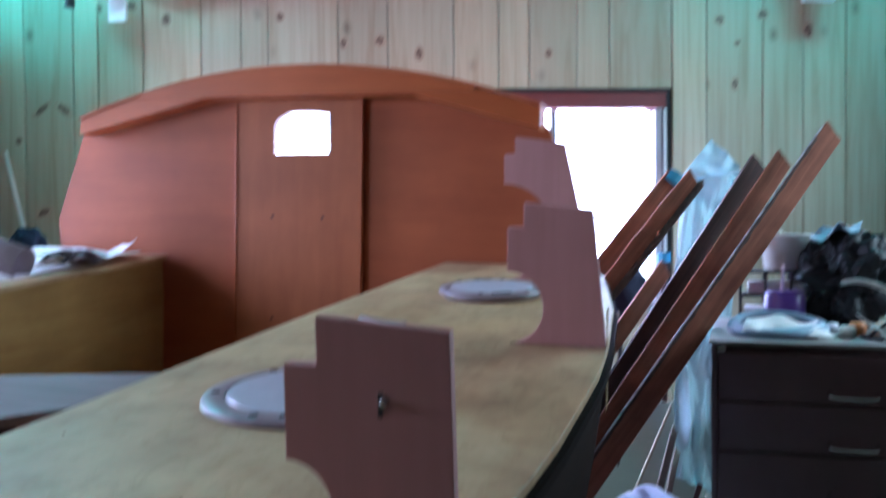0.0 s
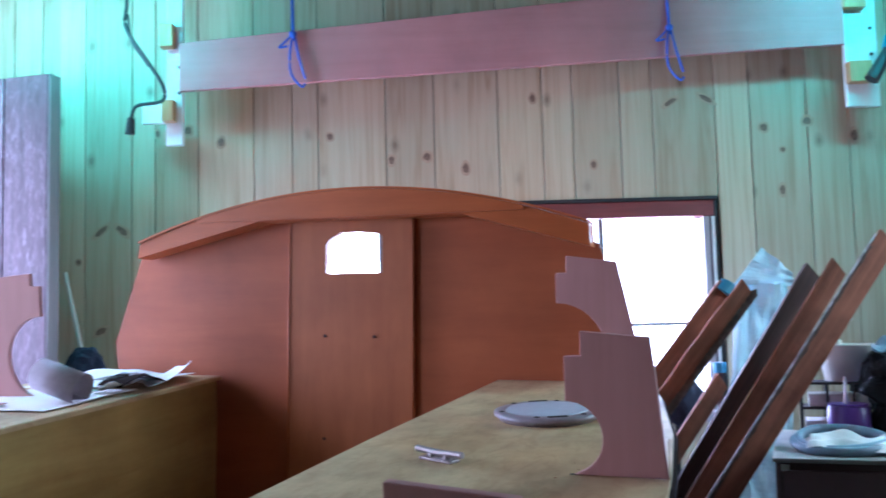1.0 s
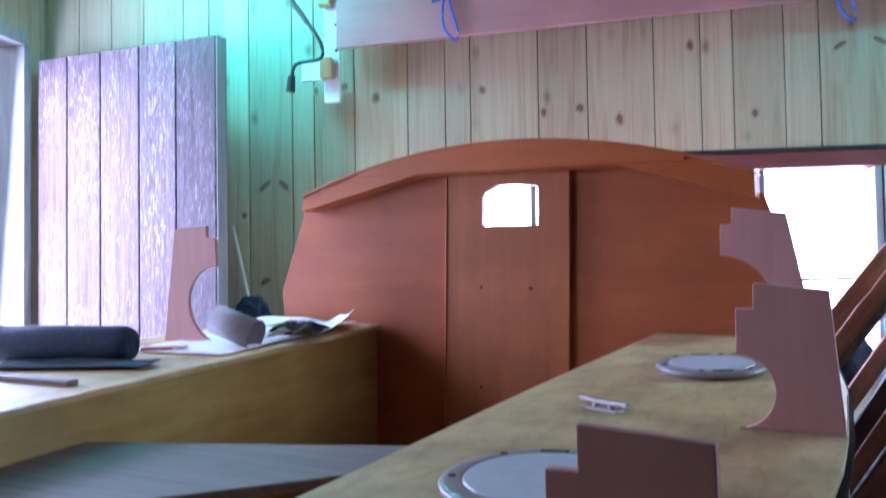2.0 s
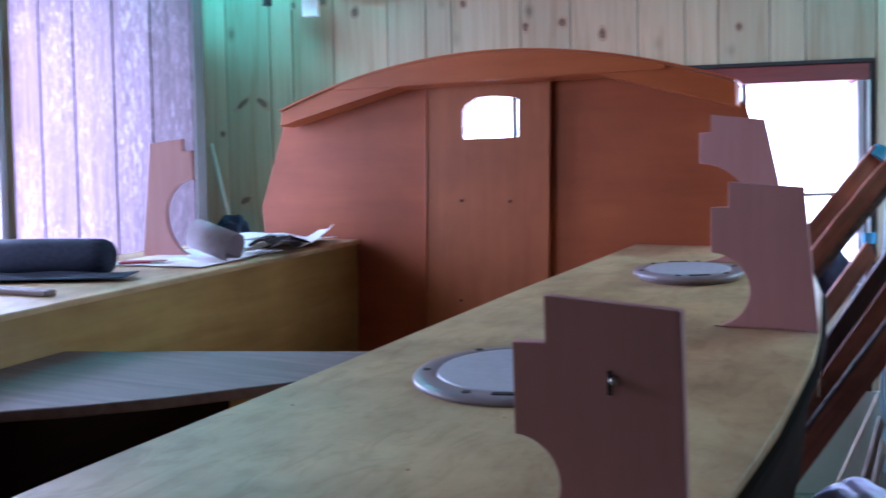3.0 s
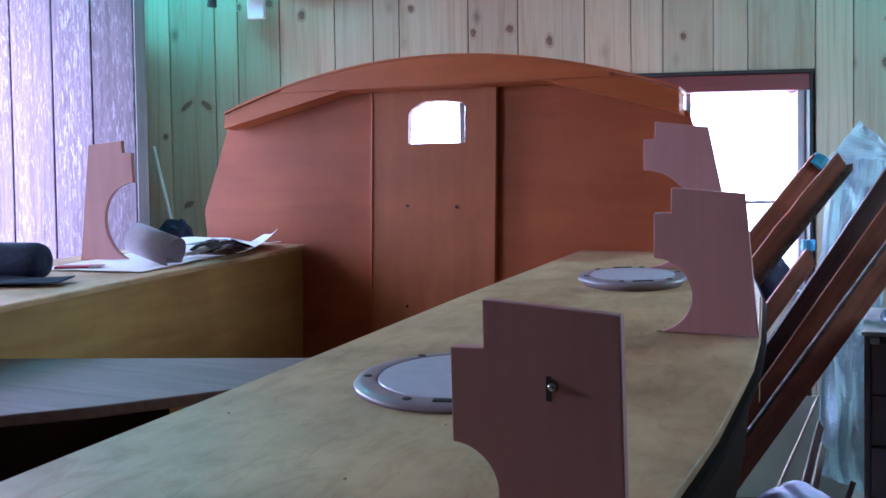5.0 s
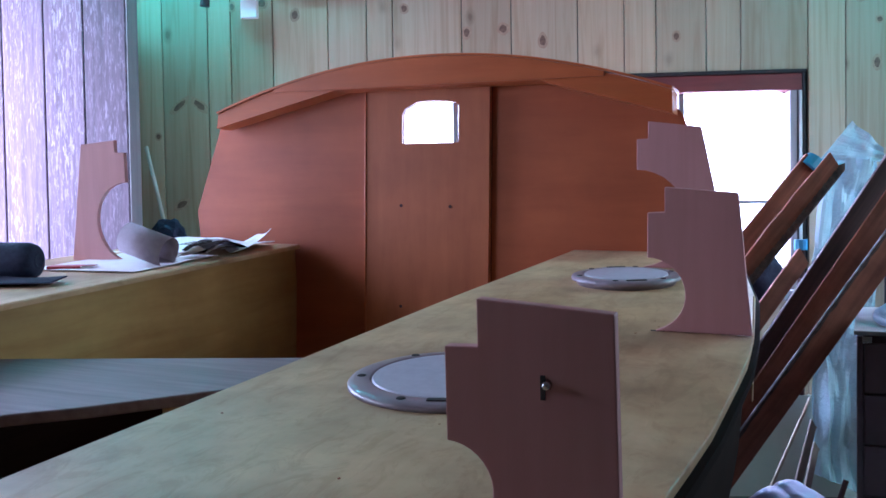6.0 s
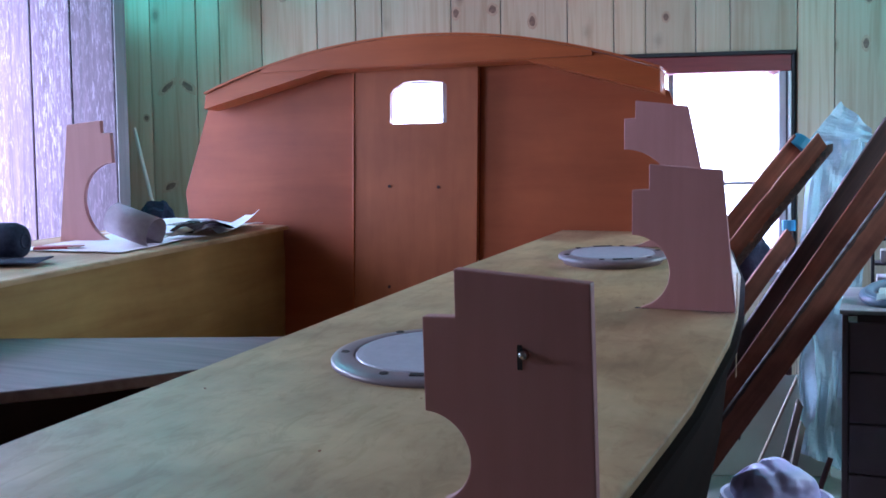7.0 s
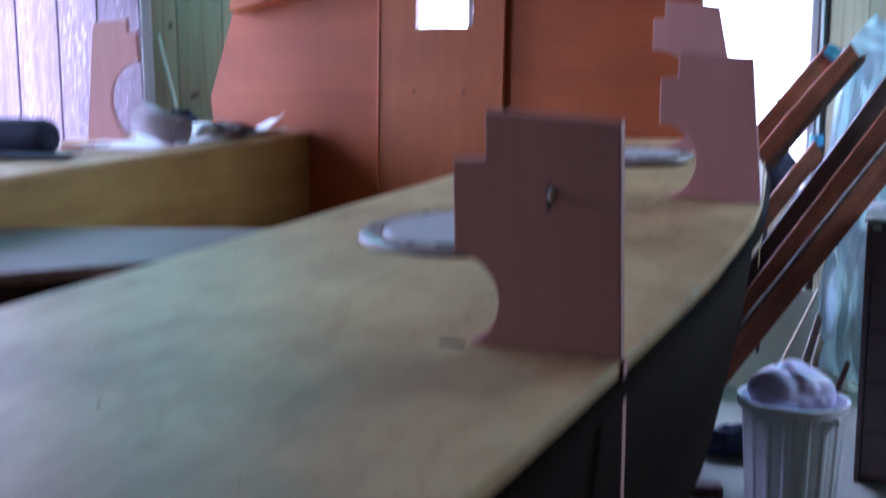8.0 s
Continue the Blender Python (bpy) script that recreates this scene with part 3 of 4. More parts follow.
def inspection_hatch(x, y, rad, turn, rise=0.0):
    """rise: how far the flange stands off the deck on its narrower base."""
    T = Matrix.Translation((x, y, DZK)) @ pose(0, 0, 0, 0, 0, turn)
    base = [(rad * 0.74, 0), (rad * 0.90, 0), (rad * 0.93, rise * 0.6)] if rise else [(rad * 0.74, 0)]
    h = part("inspection_hatch", lathe(base + [(rad, rise), (rad, rise + 0.004), (rad * 0.985, rise + 0.0065), (rad * 0.93, rise + 0.0085), (rad * 0.80, rise + 0.0095), (rad * 0.79, rise + 0.009), (rad * 0.785, rise + 0.005)], 96, T), HATCH, boat, "round pale grey plastic inspection hatch", True)
    part("lid", lathe([(0, rise + 0.0105), (rad * 0.70, rise + 0.0105), (rad * 0.765, rise + 0.0098), (rad * 0.775, rise + 0.008), (rad * 0.775, rise)], 96, T), HATCH_LID, h, "frosted blue-grey lid")
    for i in range(6):
        a = radians(20 + 60 * i)
        part("screw", lathe([(0, 0.0098), (0.005, 0.0098), (0.006, 0.0088)], 12, T @ Matrix.Translation((rad * 0.875 * math.cos(a), rad * 0.875 * math.sin(a), rise + 0.0004))), DARK, h)
    for a in (285, 105):
        part("notch", box((-0.020, -0.005, rise + 0.0080), (0.020, 0.005, rise + 0.0105), 0.001, T @ pose(0, 0, 0, 0, 0, a) @ Matrix.Translation((rad * 0.83, 0, 0)) @ pose(0, 0, 0, 0, 0, 90)), DARK, h)
    return h


inspection_hatch(0.504, 1.708, 0.110, 10, 0.010)
inspection_hatch(0.459, 0.900, 0.138, 0)
for sx, sy in ((0.611, 0.478), (0.636, 1.265)):
    part("deck_slot", box((sx, sy - 0.003, DZK - 0.001), (sx + 0.022, sy + 0.004, DZK + 0.0006)), DARK, boat)

# deck cleat between the hatches
cleat = thing("deck_cleat", "small chromed deck cleat lying on the side deck", "cleat", m=BOAT @ pose(0.405, 1.310, DZK + 0.0005, 0, 0, -24))
part("foot", box((-0.036, -0.012, 0), (0.036, 0.012, 0.005), 0.0015), DULL_STEEL, cleat)
for sx in (-0.017, 0.017):
    part("post", rod((sx, 0, 0.004), (sx, 0, 0.012), 0.008, 12, 0.006), DULL_STEEL, cleat)
part("horn", tube([(-0.052, 0, 0.015), (-0.03, 0, 0.014), (0, 0, 0.013), (0.03, 0, 0.014), (0.052, 0, 0.015)], 0.0058, 10), DULL_STEEL, cleat)

# ---- brackets standing on the deck ----


def bracket(x, y, left, tl, tr, height, drop, notch, arc, side):
    """Coaming bracket; x is the foot of its outboard edge, the rest is measured inboard from it."""
    pts = [(0, 0), (-tr, height - drop), (-tl, height), (-tl, height - notch), (-left, height - notch - 0.001), (-left, 2 * arc)]
    n = 16
    for i in range(1, n):
        a = math.pi / 2 - math.pi * i / n * 0.95
        pts.append((-left + arc * math.cos(a), arc + arc * math.sin(a)))
    pts.append((-left + 0.012, 0))
    b = tagged(finish("coaming_bracket", prism([(side * px, -0.006, pz) for px, pz in pts], (0, 0.012, 0), 0.0012), BRACKET),
               "pink-brown painted plywood coaming bracket standing on the side deck", "bracket", "coaming brackets")
    b.matrix_basis = BOAT @ pose(x, y, DZK + 0.001)
    return b


b1 = bracket(0.7595, 0.488, 0.136, 0.109, 0.004, 0.187, 0.007, 0.037, 0.037, 1)
b2 = bracket(0.786, 1.266, 0.154, 0.128, 0.021, 0.222, 0.009, 0.038, 0.057, 1)
bracket(0.690, 1.930, 0.206, 0.181, 0.067, 0.327, 0.015, 0.038, 0.110, 1)
bracket(-1.014, 1.750, 0.200, 0.170, 0.056, 0.320, 0.009, 0.032, 0.105, -1)
for owner, low_, hi_, mt_ in ((b1, -0.26, 0.0, BRACKET), (b2, -0.10, 0.060, BLOCK)):
    part("edge_strip", box((0.0012, -0.006, low_), (0.0024, 0.006, hi_), 0.0003), mt_, owner)
part("bolt", rod((-0.0545, -0.0061, 0.125), (-0.0535, -0.0120, 0.125), 0.0044, 14, 0.0026), STEEL, b1, "bright steel bolt", True)
part("bolt_hole", box((-0.0595, -0.0066, 0.113), (-0.0555, -0.0061, 0.132), 0.0002), DARK, b1)

# ---- loose board across the cockpit ----
board = tagged(finish("loose_board", prism([(-0.650, 1.139, 0.765), (0.185, 1.399, 0.765), (0.185, 1.322, 0.765), (-0.061, 1.078, 0.765), (-0.199, 0.940, 0.765), (-0.303, 0.856, 0.765), (-0.45, 0.758, 0.765), (-0.660, 0.640, 0.765)], (0, 0, -0.020), 0.003), GREYBOARD),
               "grey-brown weathered board laid across the cockpit", "board")
board.matrix_basis = BOAT

# ---- things on the port deck ----
PZ = DZK + 0.001
roll = thing("fabric_roll", "roll of navy-black fabric lying on the side deck", "fabric roll", m=BOAT)
ra, rb = Vector((-0.815, 1.44, PZ + 0.045)), Vector((-1.22, 1.34, PZ + 0.045))
RM = Matrix.Translation(ra) @ (rb - ra).to_track_quat("Z", "Y").to_matrix().to_4x4()
bm = lathe([(0, 0.004), (0.010, 0.0), (0.026, 0.0), (0.036, 0.006), (0.043, 0.022), (0.045, 0.05), (0.046, 0.2), (0.045, 0.43), (0, 0.435)], 40, RM)
for v in bm.verts:
    v.co += Vector((0, 0, 1)) * 0.003 * noise.noise(v.co * 22)
part("rolled_cloth", bm, BLACK_CLOTH, roll, smooth=True)
part("roll_end", lathe([(0.012, -0.001), (0.016, -0.003), (0.020, -0.001)], 30, RM), BLACK_CLOTH, roll)
part("loose_flap", sheet((-0.70, 1.36, PZ + 0.004), (-1.1, 1.22, PZ + 0.004), (-1.1, 1.36, PZ + 0.006), (-0.73, 1.44, PZ + 0.006), 16, 8, lambda u, v: (0, 0, 0.004 * math.sin(9 * u) * math.sin(5 * v) + 0.004), 0.003), BLACK_CLOTH, roll)
strap = tagged(finish("grey_strip", box((-1.05, 1.16, PZ), (-0.72, 1.19, PZ + 0.012), 0.003, pose(0, 0, 0)), GREYBOARD), "grey wooden strip lying on the side deck", "strip")
strap.matrix_basis = BOAT

curl = bmesh.new()
cv = []
for e in range(2):
    row = []
    for i in range(44):
        a = 3.6 + i * 0.155
        r_ = 0.041 - 0.0001 * i
        row.append(curl.verts.new((r_ * math.cos(a), -0.066 + 0.132 * e, r_ * math.sin(a))))
    cv.append(row)
for i in range(43):
    curl.faces.new([cv[0][i], cv[0][i + 1], cv[1][i + 1], cv[1][i]])
curl.normal_update()
bmesh.ops.solidify(curl, geom=curl.faces[:], thickness=0.0012)
ca = Vector((0.90, -0.23, -0.30)).normalized()
cz_ = (Vector((0, 0, 1)) - ca * ca.z).normalized()
CURL = Matrix((ca.cross(cz_), ca, cz_)).transposed().to_4x4()
CURL.translation = (-0.850, 1.893, 0.892)
pr = tagged(finish("sandpaper_roll", curl, BROWN_PAPER, smooth=True), "curled roll of lilac-grey sanding paper", "paper roll")
pr.matrix_basis = CURL

def crumple(seed, amp, lift=0.0):
    return lambda u, v: (0, 0, (0.5 + 0.5 * noise.noise(Vector((u * 2.6, v * 2.6, seed)))) ** 2 * amp * 1.3 + lift * u * u)


papers = (("paper_sheet", (-0.97, 1.56), (-0.66, 1.58), (-0.65, 1.90), (-0.95, 1.90), 0.006, 0, PAPER, "white paper sheet lying on the side deck"),
          ("paper_sheet", (-1.00, 1.86), (-0.665, 1.90), (-0.640, 2.16), (-0.98, 2.14), 0.022, 0.0, PAPER, "creased white paper sheet on the side deck"),
          ("newspaper", (-0.735, 1.80), (-0.650, 1.80), (-0.645, 1.90), (-0.73, 1.90), 0.030, 0.010, NEWS, "folded newspaper on the side deck"),
          ("paper_sheet", (-0.70, 1.98), (-0.618, 1.93), (-0.590, 2.07), (-0.69, 2.12), 0.010, 0.032, PAPER, "small curled white paper scrap"),
          ("wrapping_scrap", (-0.74, 1.86), (-0.640, 1.83), (-0.592, 1.96), (-0.70, 2.03), 0.075, 0.0, HULL, "dark crumpled brown wrapping scrap"),
          ("wrapping_scrap", (-0.72, 1.88), (-0.650, 1.88), (-0.645, 1.98), (-0.71, 1.98), 0.075, 0.004, BROWN_PAPER, "crumpled grey wrapping scrap"))
for i, (nm, a, b, c, d, amp, lift, mt, lab) in enumerate(papers):
    wave = crumple(i * 5.3 + 1, amp, lift) if nm != "wrapping_scrap" else (lambda u, v: (0, 0, 0.030 * math.sin(math.pi * (0.1 + 0.85 * v)) + 0.006 * noise.noise(Vector((u * 3, v * 3, 4)))))
    if "curled" in lab:
        wave = lambda u, v: (0, 0, 0.048 * v * v * (0.35 + 0.65 * u) + 0.004 * math.sin(7 * u))
    o = tagged(finish(nm, sheet(*[(*p, PZ + 0.002 + 0.002 * i) for p in (a, b, c, d)], 18, 18, wave, 0.0012), mt), lab, "paper")
    o.matrix_basis = BOAT
news = bpy.data.objects["newspaper"]
for k in range(5):
    part("print_bar", box((-0.718, 1.815 + 0.016 * k, PZ + 0.040), (-0.672 - 0.006 * (k % 2), 1.821 + 0.016 * k, PZ + 0.0408)), RUBBER, news)
red = thing("red_scraper", "small red plastic scraper on the side deck", "tool", m=BOAT @ pose(-0.875, 1.60, PZ, 0, 0, 20))
part("handle", box((-0.06, -0.016, 0.001), (0.03, 0.016, 0.010), 0.003), RED_PLASTIC, red)
part("blade", box((0.03, -0.018, 0.006), (0.06, 0.018, 0.009), 0.001), STEEL, red)

# ---- hanging board with cords and end posts ----
bx0, bx1 = -0.885, 1.625
hb = tagged(finish("hanging_board", prism([(bx0, 3.0, 1.913), (bx1, 3.0, 2.023), (bx1, 3.0, 2.30), (bx0, 3.0, 2.100)], (0, 0.022, 0), 0.003), PINK_BEAM), "long pink-brown painted board hung by blue cords", "board")
for cx, cz, bz in ((-0.45, 2.115, 1.925), (0.965, 2.10, 1.972)):
    cord = thing("rope_sling", "bright blue rope loop tied round the hanging board", "rope", "cords of the hanging board")
    part("rope", tube([(cx, 3.011, 2.85), (cx - 0.004, 3.012, 2.5), (cx, 2.99, cz + 0.02), (cx + 0.004, 2.992, cz - 0.01)], 0.0055), BLUE_CORD, cord)
    part("loop", tube([(cx, 2.99, cz), (cx - 0.012, 2.985, cz - 0.07), (cx - 0.008, 2.985, cz - 0.15), (cx + 0.03, 2.985, cz - 0.20), (cx + 0.045, 2.985, cz - 0.19)], 0.0045), BLUE_CORD, cord)
    part("loop", tube([(cx + 0.006, 2.99, cz), (cx + 0.02, 2.985, cz - 0.08), (cx + 0.045, 2.985, cz - 0.17)], 0.0045), BLUE_CORD, cord)
    part("knot", blob((cx, 2.985, cz), (0.014, 0.012, 0.016), 0.3, 2, 2), BLUE_CORD, cord, smooth=True)
    part("tail", tube([(cx - 0.004, 2.985, cz), (cx - 0.03, 2.98, cz - 0.03), (cx - 0.052, 2.98, cz - 0.05), (cx - 0.02, 2.98, cz - 0.045)], 0.004), BLUE_CORD, cord)
for px, zb in ((-0.912, 1.714), (1.695, 1.79)):
    post = thing("white_post", "white painted hanging post with raw wooden blocks", "post", "white hanging posts")
    hw = 0.032 if px < 0 else 0.062
    post_left = post if px < 0 else post_left
    part("post_board", box((px - hw, 3.03, zb), (px + hw, 3.055, ZC), 0.003), WHITE, post)
    part("block", box((px - hw - 0.004, 2.985, zb + 0.085), (px + hw * 0.3, 3.029, zb + 0.165), 0.003), BLOCK, post, "raw pine block")
    part("block", box((px - hw - 0.012, 2.985, zb + 0.37), (px + hw * 0.2, 3.029, zb + 0.46), 0.003), BLOCK, post, "raw pine block")
    for sz in (0.2, 0.3):
        part("screw", lathe([(0, 0), (0.006, 0), (0.006, 0.004), (0, 0.004)], 10, Matrix.Translation((px + hw * 0.6, 3.03, zb + sz)) @ pose(0, 0, 0, 90)), DARK, post)
part("cross_piece", box((-1.035, 3.03, 1.80), (-0.946, 3.052, 1.885), 0.003), WHITE, post_left)
wire = thing("power_cable", "black power cable with a plug hanging on the wall", "cable")
part("cable", tube([(-1.065, 2.95, 2.60), (-1.066, 2.95, 2.256), (-1.07, 2.95, 2.15), (-0.99, 2.95, 2.02), (-0.93, 2.95, 1.92), (-0.935, 2.95, 1.865), (-1.03, 2.955, 1.85), (-1.05, 2.955, 1.80)], 0.007), RUBBER, wire)
part("cable", tube([(-1.065, 2.955, 2.2), (-1.05, 2.955, 2.10), (-1.005, 2.955, 2.03), (-0.985, 2.955, 2.0)], 0.005), RUBBER, wire)
part("plug", rod((-1.05, 2.955, 1.805), (-1.055, 2.955, 1.745), 0.014, 14, 0.018), RUBBER, wire)
wire2 = thing("power_cable", "black cable with a plug hanging by the white post", "cable")
part("cable", tube([(1.80, 2.95, 2.6), (1.79, 2.95, 2.2), (1.785, 2.95, 2.06), (1.76, 2.95, 1.98)], 0.012), RUBBER, wire2)
part("plug", rod((1.76, 2.95, 1.98), (1.69, 2.95, 1.87), 0.022, 14, 0.026), RUBBER, wire2)
part("tape", rod((1.775, 2.95, 2.03), (1.762, 2.95, 1.985), 0.026, 14), BLUE_TAPE, wire2, "turquoise tape wrap")
for (ax, ay), (bx_, by_), z in (((-1.66, 2.81), (-0.98, 2.57), 2.235), ((1.45, 2.50), (2.05, 2.35), 2.30)):
    lamp = thing("fluorescent_lamp", "glowing cyan-white fluorescent lamp under the ceiling", "lamp", "fluorescent lamps")
    part("tube", rod((ax, ay, z), (bx_, by_, z), 0.018, 16), TUBE, lamp)
    part("housing", box((0, -0.04, 0.022), (math.hypot(bx_ - ax, by_ - ay), 0.04, 0.07), 0.006, Matrix.Translation((ax, ay, z)) @ pose(0, 0, 0, 0, 0, math.degrees(math.atan2(by_ - ay, bx_ - ax)))), WHITE, lamp)
    for q in (0.1, 0.9):
        part("chain", rod((ax + (bx_ - ax) * q, ay + (by_ - ay) * q, z + 0.06), (ax + (bx_ - ax) * q, ay + (by_ - ay) * q, ZC), 0.003, 6), STEEL, lamp)

# ---- broom against the wall ----
broom = thing("broom", "broom with pale handle and black bristle head leaning on the wall", "broom")
part("handle", rod((-1.255, 3.03, 0.93), (-1.352, 3.10, 1.245), 0.007), CREAM, broom)
part("head", blob((-1.245, 3.03, 0.88), (0.075, 0.04, 0.085), 0.25, 4, 3), BLACK_CLOTH, broom)
part("pole", rod((-1.245, 3.03, 0.83), (-1.20, 2.95, 0.0), 0.012), HULL, broom)

# ---- leaning timber ----


def leaning(top, foot, width, thick, material, name, label, edge=None, rough_edge=False, seed=0, face=(0, 1, 0)):
    top, foot = Vector(top), Vector(foot)
    z = (top - foot).normalized()
    yv = Vector(face)
    yv = (yv - z * yv.dot(z)).normalized()
    xv = yv.cross(z)
    m = Matrix((xv, yv, z)).transposed().to_4x4()
    m.translation = foot
    L = (top - foot).length
    t_ = thing(name, label, "timber", "leaning timber", m)
    n = 26
    pts = []
    for i in range(n + 1):
        w = 0.010 * noise.noise(Vector((i * 0.45, seed, 0))) if rough_edge else 0
        pts.append((w, 0, L * i / n))
    for i in range(n, -1, -1):
        w = 0.010 * noise.noise(Vector((i * 0.5, seed + 9, 0))) if rough_edge else 0
        pts.append((width + w, 0, L * i / n - (0.02 if i == n else 0)))
    part("plank_body", prism(pts, (0, thick, 0), 0.002), material, t_)
    if edge:
        bm = bmesh.new()
        for i in range(48):
            q0, q1 = 0.16 * L + 0.8 * L * i / 48, 0.16 * L + 0.8 * L * (i + 1) / 48
            w0, w1 = [0.005 + 0.009 * abs(noise.noise(Vector((k * 0.6, 3.0, seed)))) for k in (i, i + 1)]
            f_ = [bm.verts.new(p) for p in ((0.0, -0.0006, q0), (w0, -0.0006, q0), (w1, -0.0006, q1), (0.0, -0.0006, q1), (0.0, 0.003, q0), (w0, 0.003, q0), (w1, 0.003, q1), (0.0, 0.003, q1))]
            for k in ((0, 1, 2, 3), (4, 5, 6, 7), (0, 3, 7, 4), (1, 2, 6, 5)):
                bm.faces.new([f_[j] for j in k])
        bmesh.ops.remove_doubles(bm, verts=bm.verts[:], dist=1e-5)
        part("dark_arris", bm, BARK, t_, "dark rough arris")
        part("sawn_edge", box((-0.0035, 0.003, 0.02), (-0.0005, thick - 0.003, L - 0.02), 0.001), edge, t_)
    if rough_edge:
        bm = bmesh.new()
        for i in range(60):
            q = L * i / 60
            s = bmesh.ops.create_icosphere(bm, subdivisions=1, radius=0.021)
            for v in s["verts"]:
                v.co = Vector((width - 0.004 + v.co.x * 0.75, thick / 2 + v.co.y * max(thick, 0.030) * 26, q + v.co.z * 1.6)) + Vector((0.006 * noise.noise(Vector((i, seed, 1))), 0, 0))
        part("bark_edge", bm, BARK, t_, "dark rough bark edge")
    return t_


for args in TIMBERS:
    leaning(*args[:4], {"T": TIMBER, "D": TIMBER_DARK}[args[4]], *args[5:7], edge=PALE_EDGE if args[7] == "pale" else None, rough_edge=args[7] == "bark", seed=args[8])

tape_end = TIMBERS[4]
tv = (Vector(tape_end[0]) - Vector(tape_end[1])).normalized()
tx = Vector((0, 1, 0)).cross(tv).normalized()
pc = Vector(tape_end[0]) + tx * tape_end[2] * 0.5
cap = tagged(finish("tape_wrap", rod(pc - tv * 0.035 + Vector((0, 0.015, 0)), pc + tv * 0.004 + Vector((0, 0.015, 0)), 0.032, 18), BLUE_TAPE), "turquoise tape wrapped round a timber end", "tape")
bundle = tagged(finish("dark_cloth_bundle", blob((0.856, 2.64, 0.747), (0.075, 0.05, 0.085), 0.25, 5, 4, 1.4), BLACK_CLOTH, smooth=True), "dark cloth bundle stuffed behind the timber", "cloth")
bundle_post = thing("dark_post", "dark post carrying the cloth bundle", "post")
part("post", rod((0.862, 2.775, 0.0), (0.858, 2.68, 0.72), 0.008), DARK, bundle_post)

# ---- plastic film behind the timber ----
film = thing("plastic_film", "crumpled translucent plastic film hanging beside the window", "plastic sheet")


def fold(u, v):
    return (0.012 * math.sin(7 * v + 3 * u), 0.050 * noise.noise(Vector((u * 2.5, v * 6, 2))) + 0.022 * noise.noise(Vector((u * 7, v * 13, 5))) + 0.008 * math.sin(17 * u + 4 * v), 0.01 * noise.noise(Vector((u * 4, v * 4, 8))))


part("film_hood", sheet((1.075, 2.72, 1.12), (1.275, 2.72, 1.11), (1.275, 2.72, 1.155), (1.178, 2.72, 1.245), 14, 12, lambda u, v: (0, 0.02 * noise.noise(Vector((u * 3, v * 3, 5))), 0)), SHEET, film)
part("film_drape", sheet((1.03, 2.70, 0.10), (1.20, 2.70, 0.02), (1.275, 2.72, 1.12), (1.075, 2.72, 1.125), 22, 60, fold), SHEET, film)
stub = thing("blue_capped_pole", "short pole with a blue cap behind the timber", "pole")
part("pole", rod((1.03, 2.785, 0.0), (1.025, 2.76, 0.825), 0.012), TIMBER_DARK, stub)
part("cap", rod((1.025, 2.76, 0.825), (1.025, 2.76, 0.86), 0.023), BLUE_TAPE, stub)

# ---- lower wall panel, stick bundle ----
STICK = wood("grey_brown_stick", (0.20, 0.17, 0.12), (0.11, 0.09, 0.065), (50, 50, 4), 0.8, 0.5)
for i, (tp, ft, w_, mt) in enumerate((((0.962, 2.45, 0.397), (0.719, 2.26, 0.0), 0.008, STRAW), ((0.980, 2.50, 0.318), (0.822, 2.28, 0.0), 0.022, STICK), ((1.004, 2.55, 0.238), (0.864, 2.29, 0.0), 0.020, STICK))):
    leaning(tp, ft, w_, 0.012, mt, "leaning_stick", "thin grey wooden stick leaning behind the bin", seed=i)

panel = thing("green_board", "pale green board standing on the floor behind the timber", "board", m=pose(0.36, 2.745, 0.0, -3))
part("panel_board", box((0, 0, 0.001), (0.80, 0.012, 0.34), 0.002), PLASTER, panel)

# ---- drawer cabinet ----
CAB = pose(0.905, 1.90, 0, 0, 0, -20)
cab = thing("drawer_cabinet", "dark brown painted steel drawer cabinet with cluttered top", "cabinet", m=CAB)
CW, CD, CZT = 0.66, 0.62, 0.662
part("carcass", box((0, 0.018, 0), (CW, CD, CZT - 0.012), 0.004), CABINET, cab)
part("top", box((-0.006, -0.004, CZT - 0.011), (CW + 0.006, CD, CZT), 0.003), CABTOP, cab, "worn pale grey top")
part("side_frame", box((0, 0, 0), (0.014, 0.017, CZT - 0.012), 0.002), CABINET, cab)
part("side_frame", box((CW - 0.014, 0, 0), (CW, 0.017, CZT - 0.012), 0.002), CABINET, cab)
part("label_plate", box((0.012, -0.003, CZT - 0.030), (0.034, -0.0005, CZT - 0.014), 0.001), STEEL, cab)
for i in range(5):
    z1 = 0.632 - i * 0.1245
    dr = part("drawer", box((0.016, -0.002, z1 - 0.1205), (CW - 0.016, 0.016, z1), 0.003), CABINET, cab)
    hd = part("handle", tube([(0.276, -0.002, z1 - 0.088), (0.277, -0.022, z1 - 0.096), (0.30, -0.025, z1 - 0.099), (0.33, -0.025, z1 - 0.099), (0.36, -0.025, z1 - 0.099), (0.383, -0.022, z1 - 0.096), (0.384, -0.002, z1 - 0.088)], 0.005), STEEL, dr, "chromed pull handle")
TZ = CZT + 0.001


def on_cab(x, y, z=0.0, turn=0, tilt=0):
    return CAB @ pose(x, y, TZ + z, tilt, 0, turn)


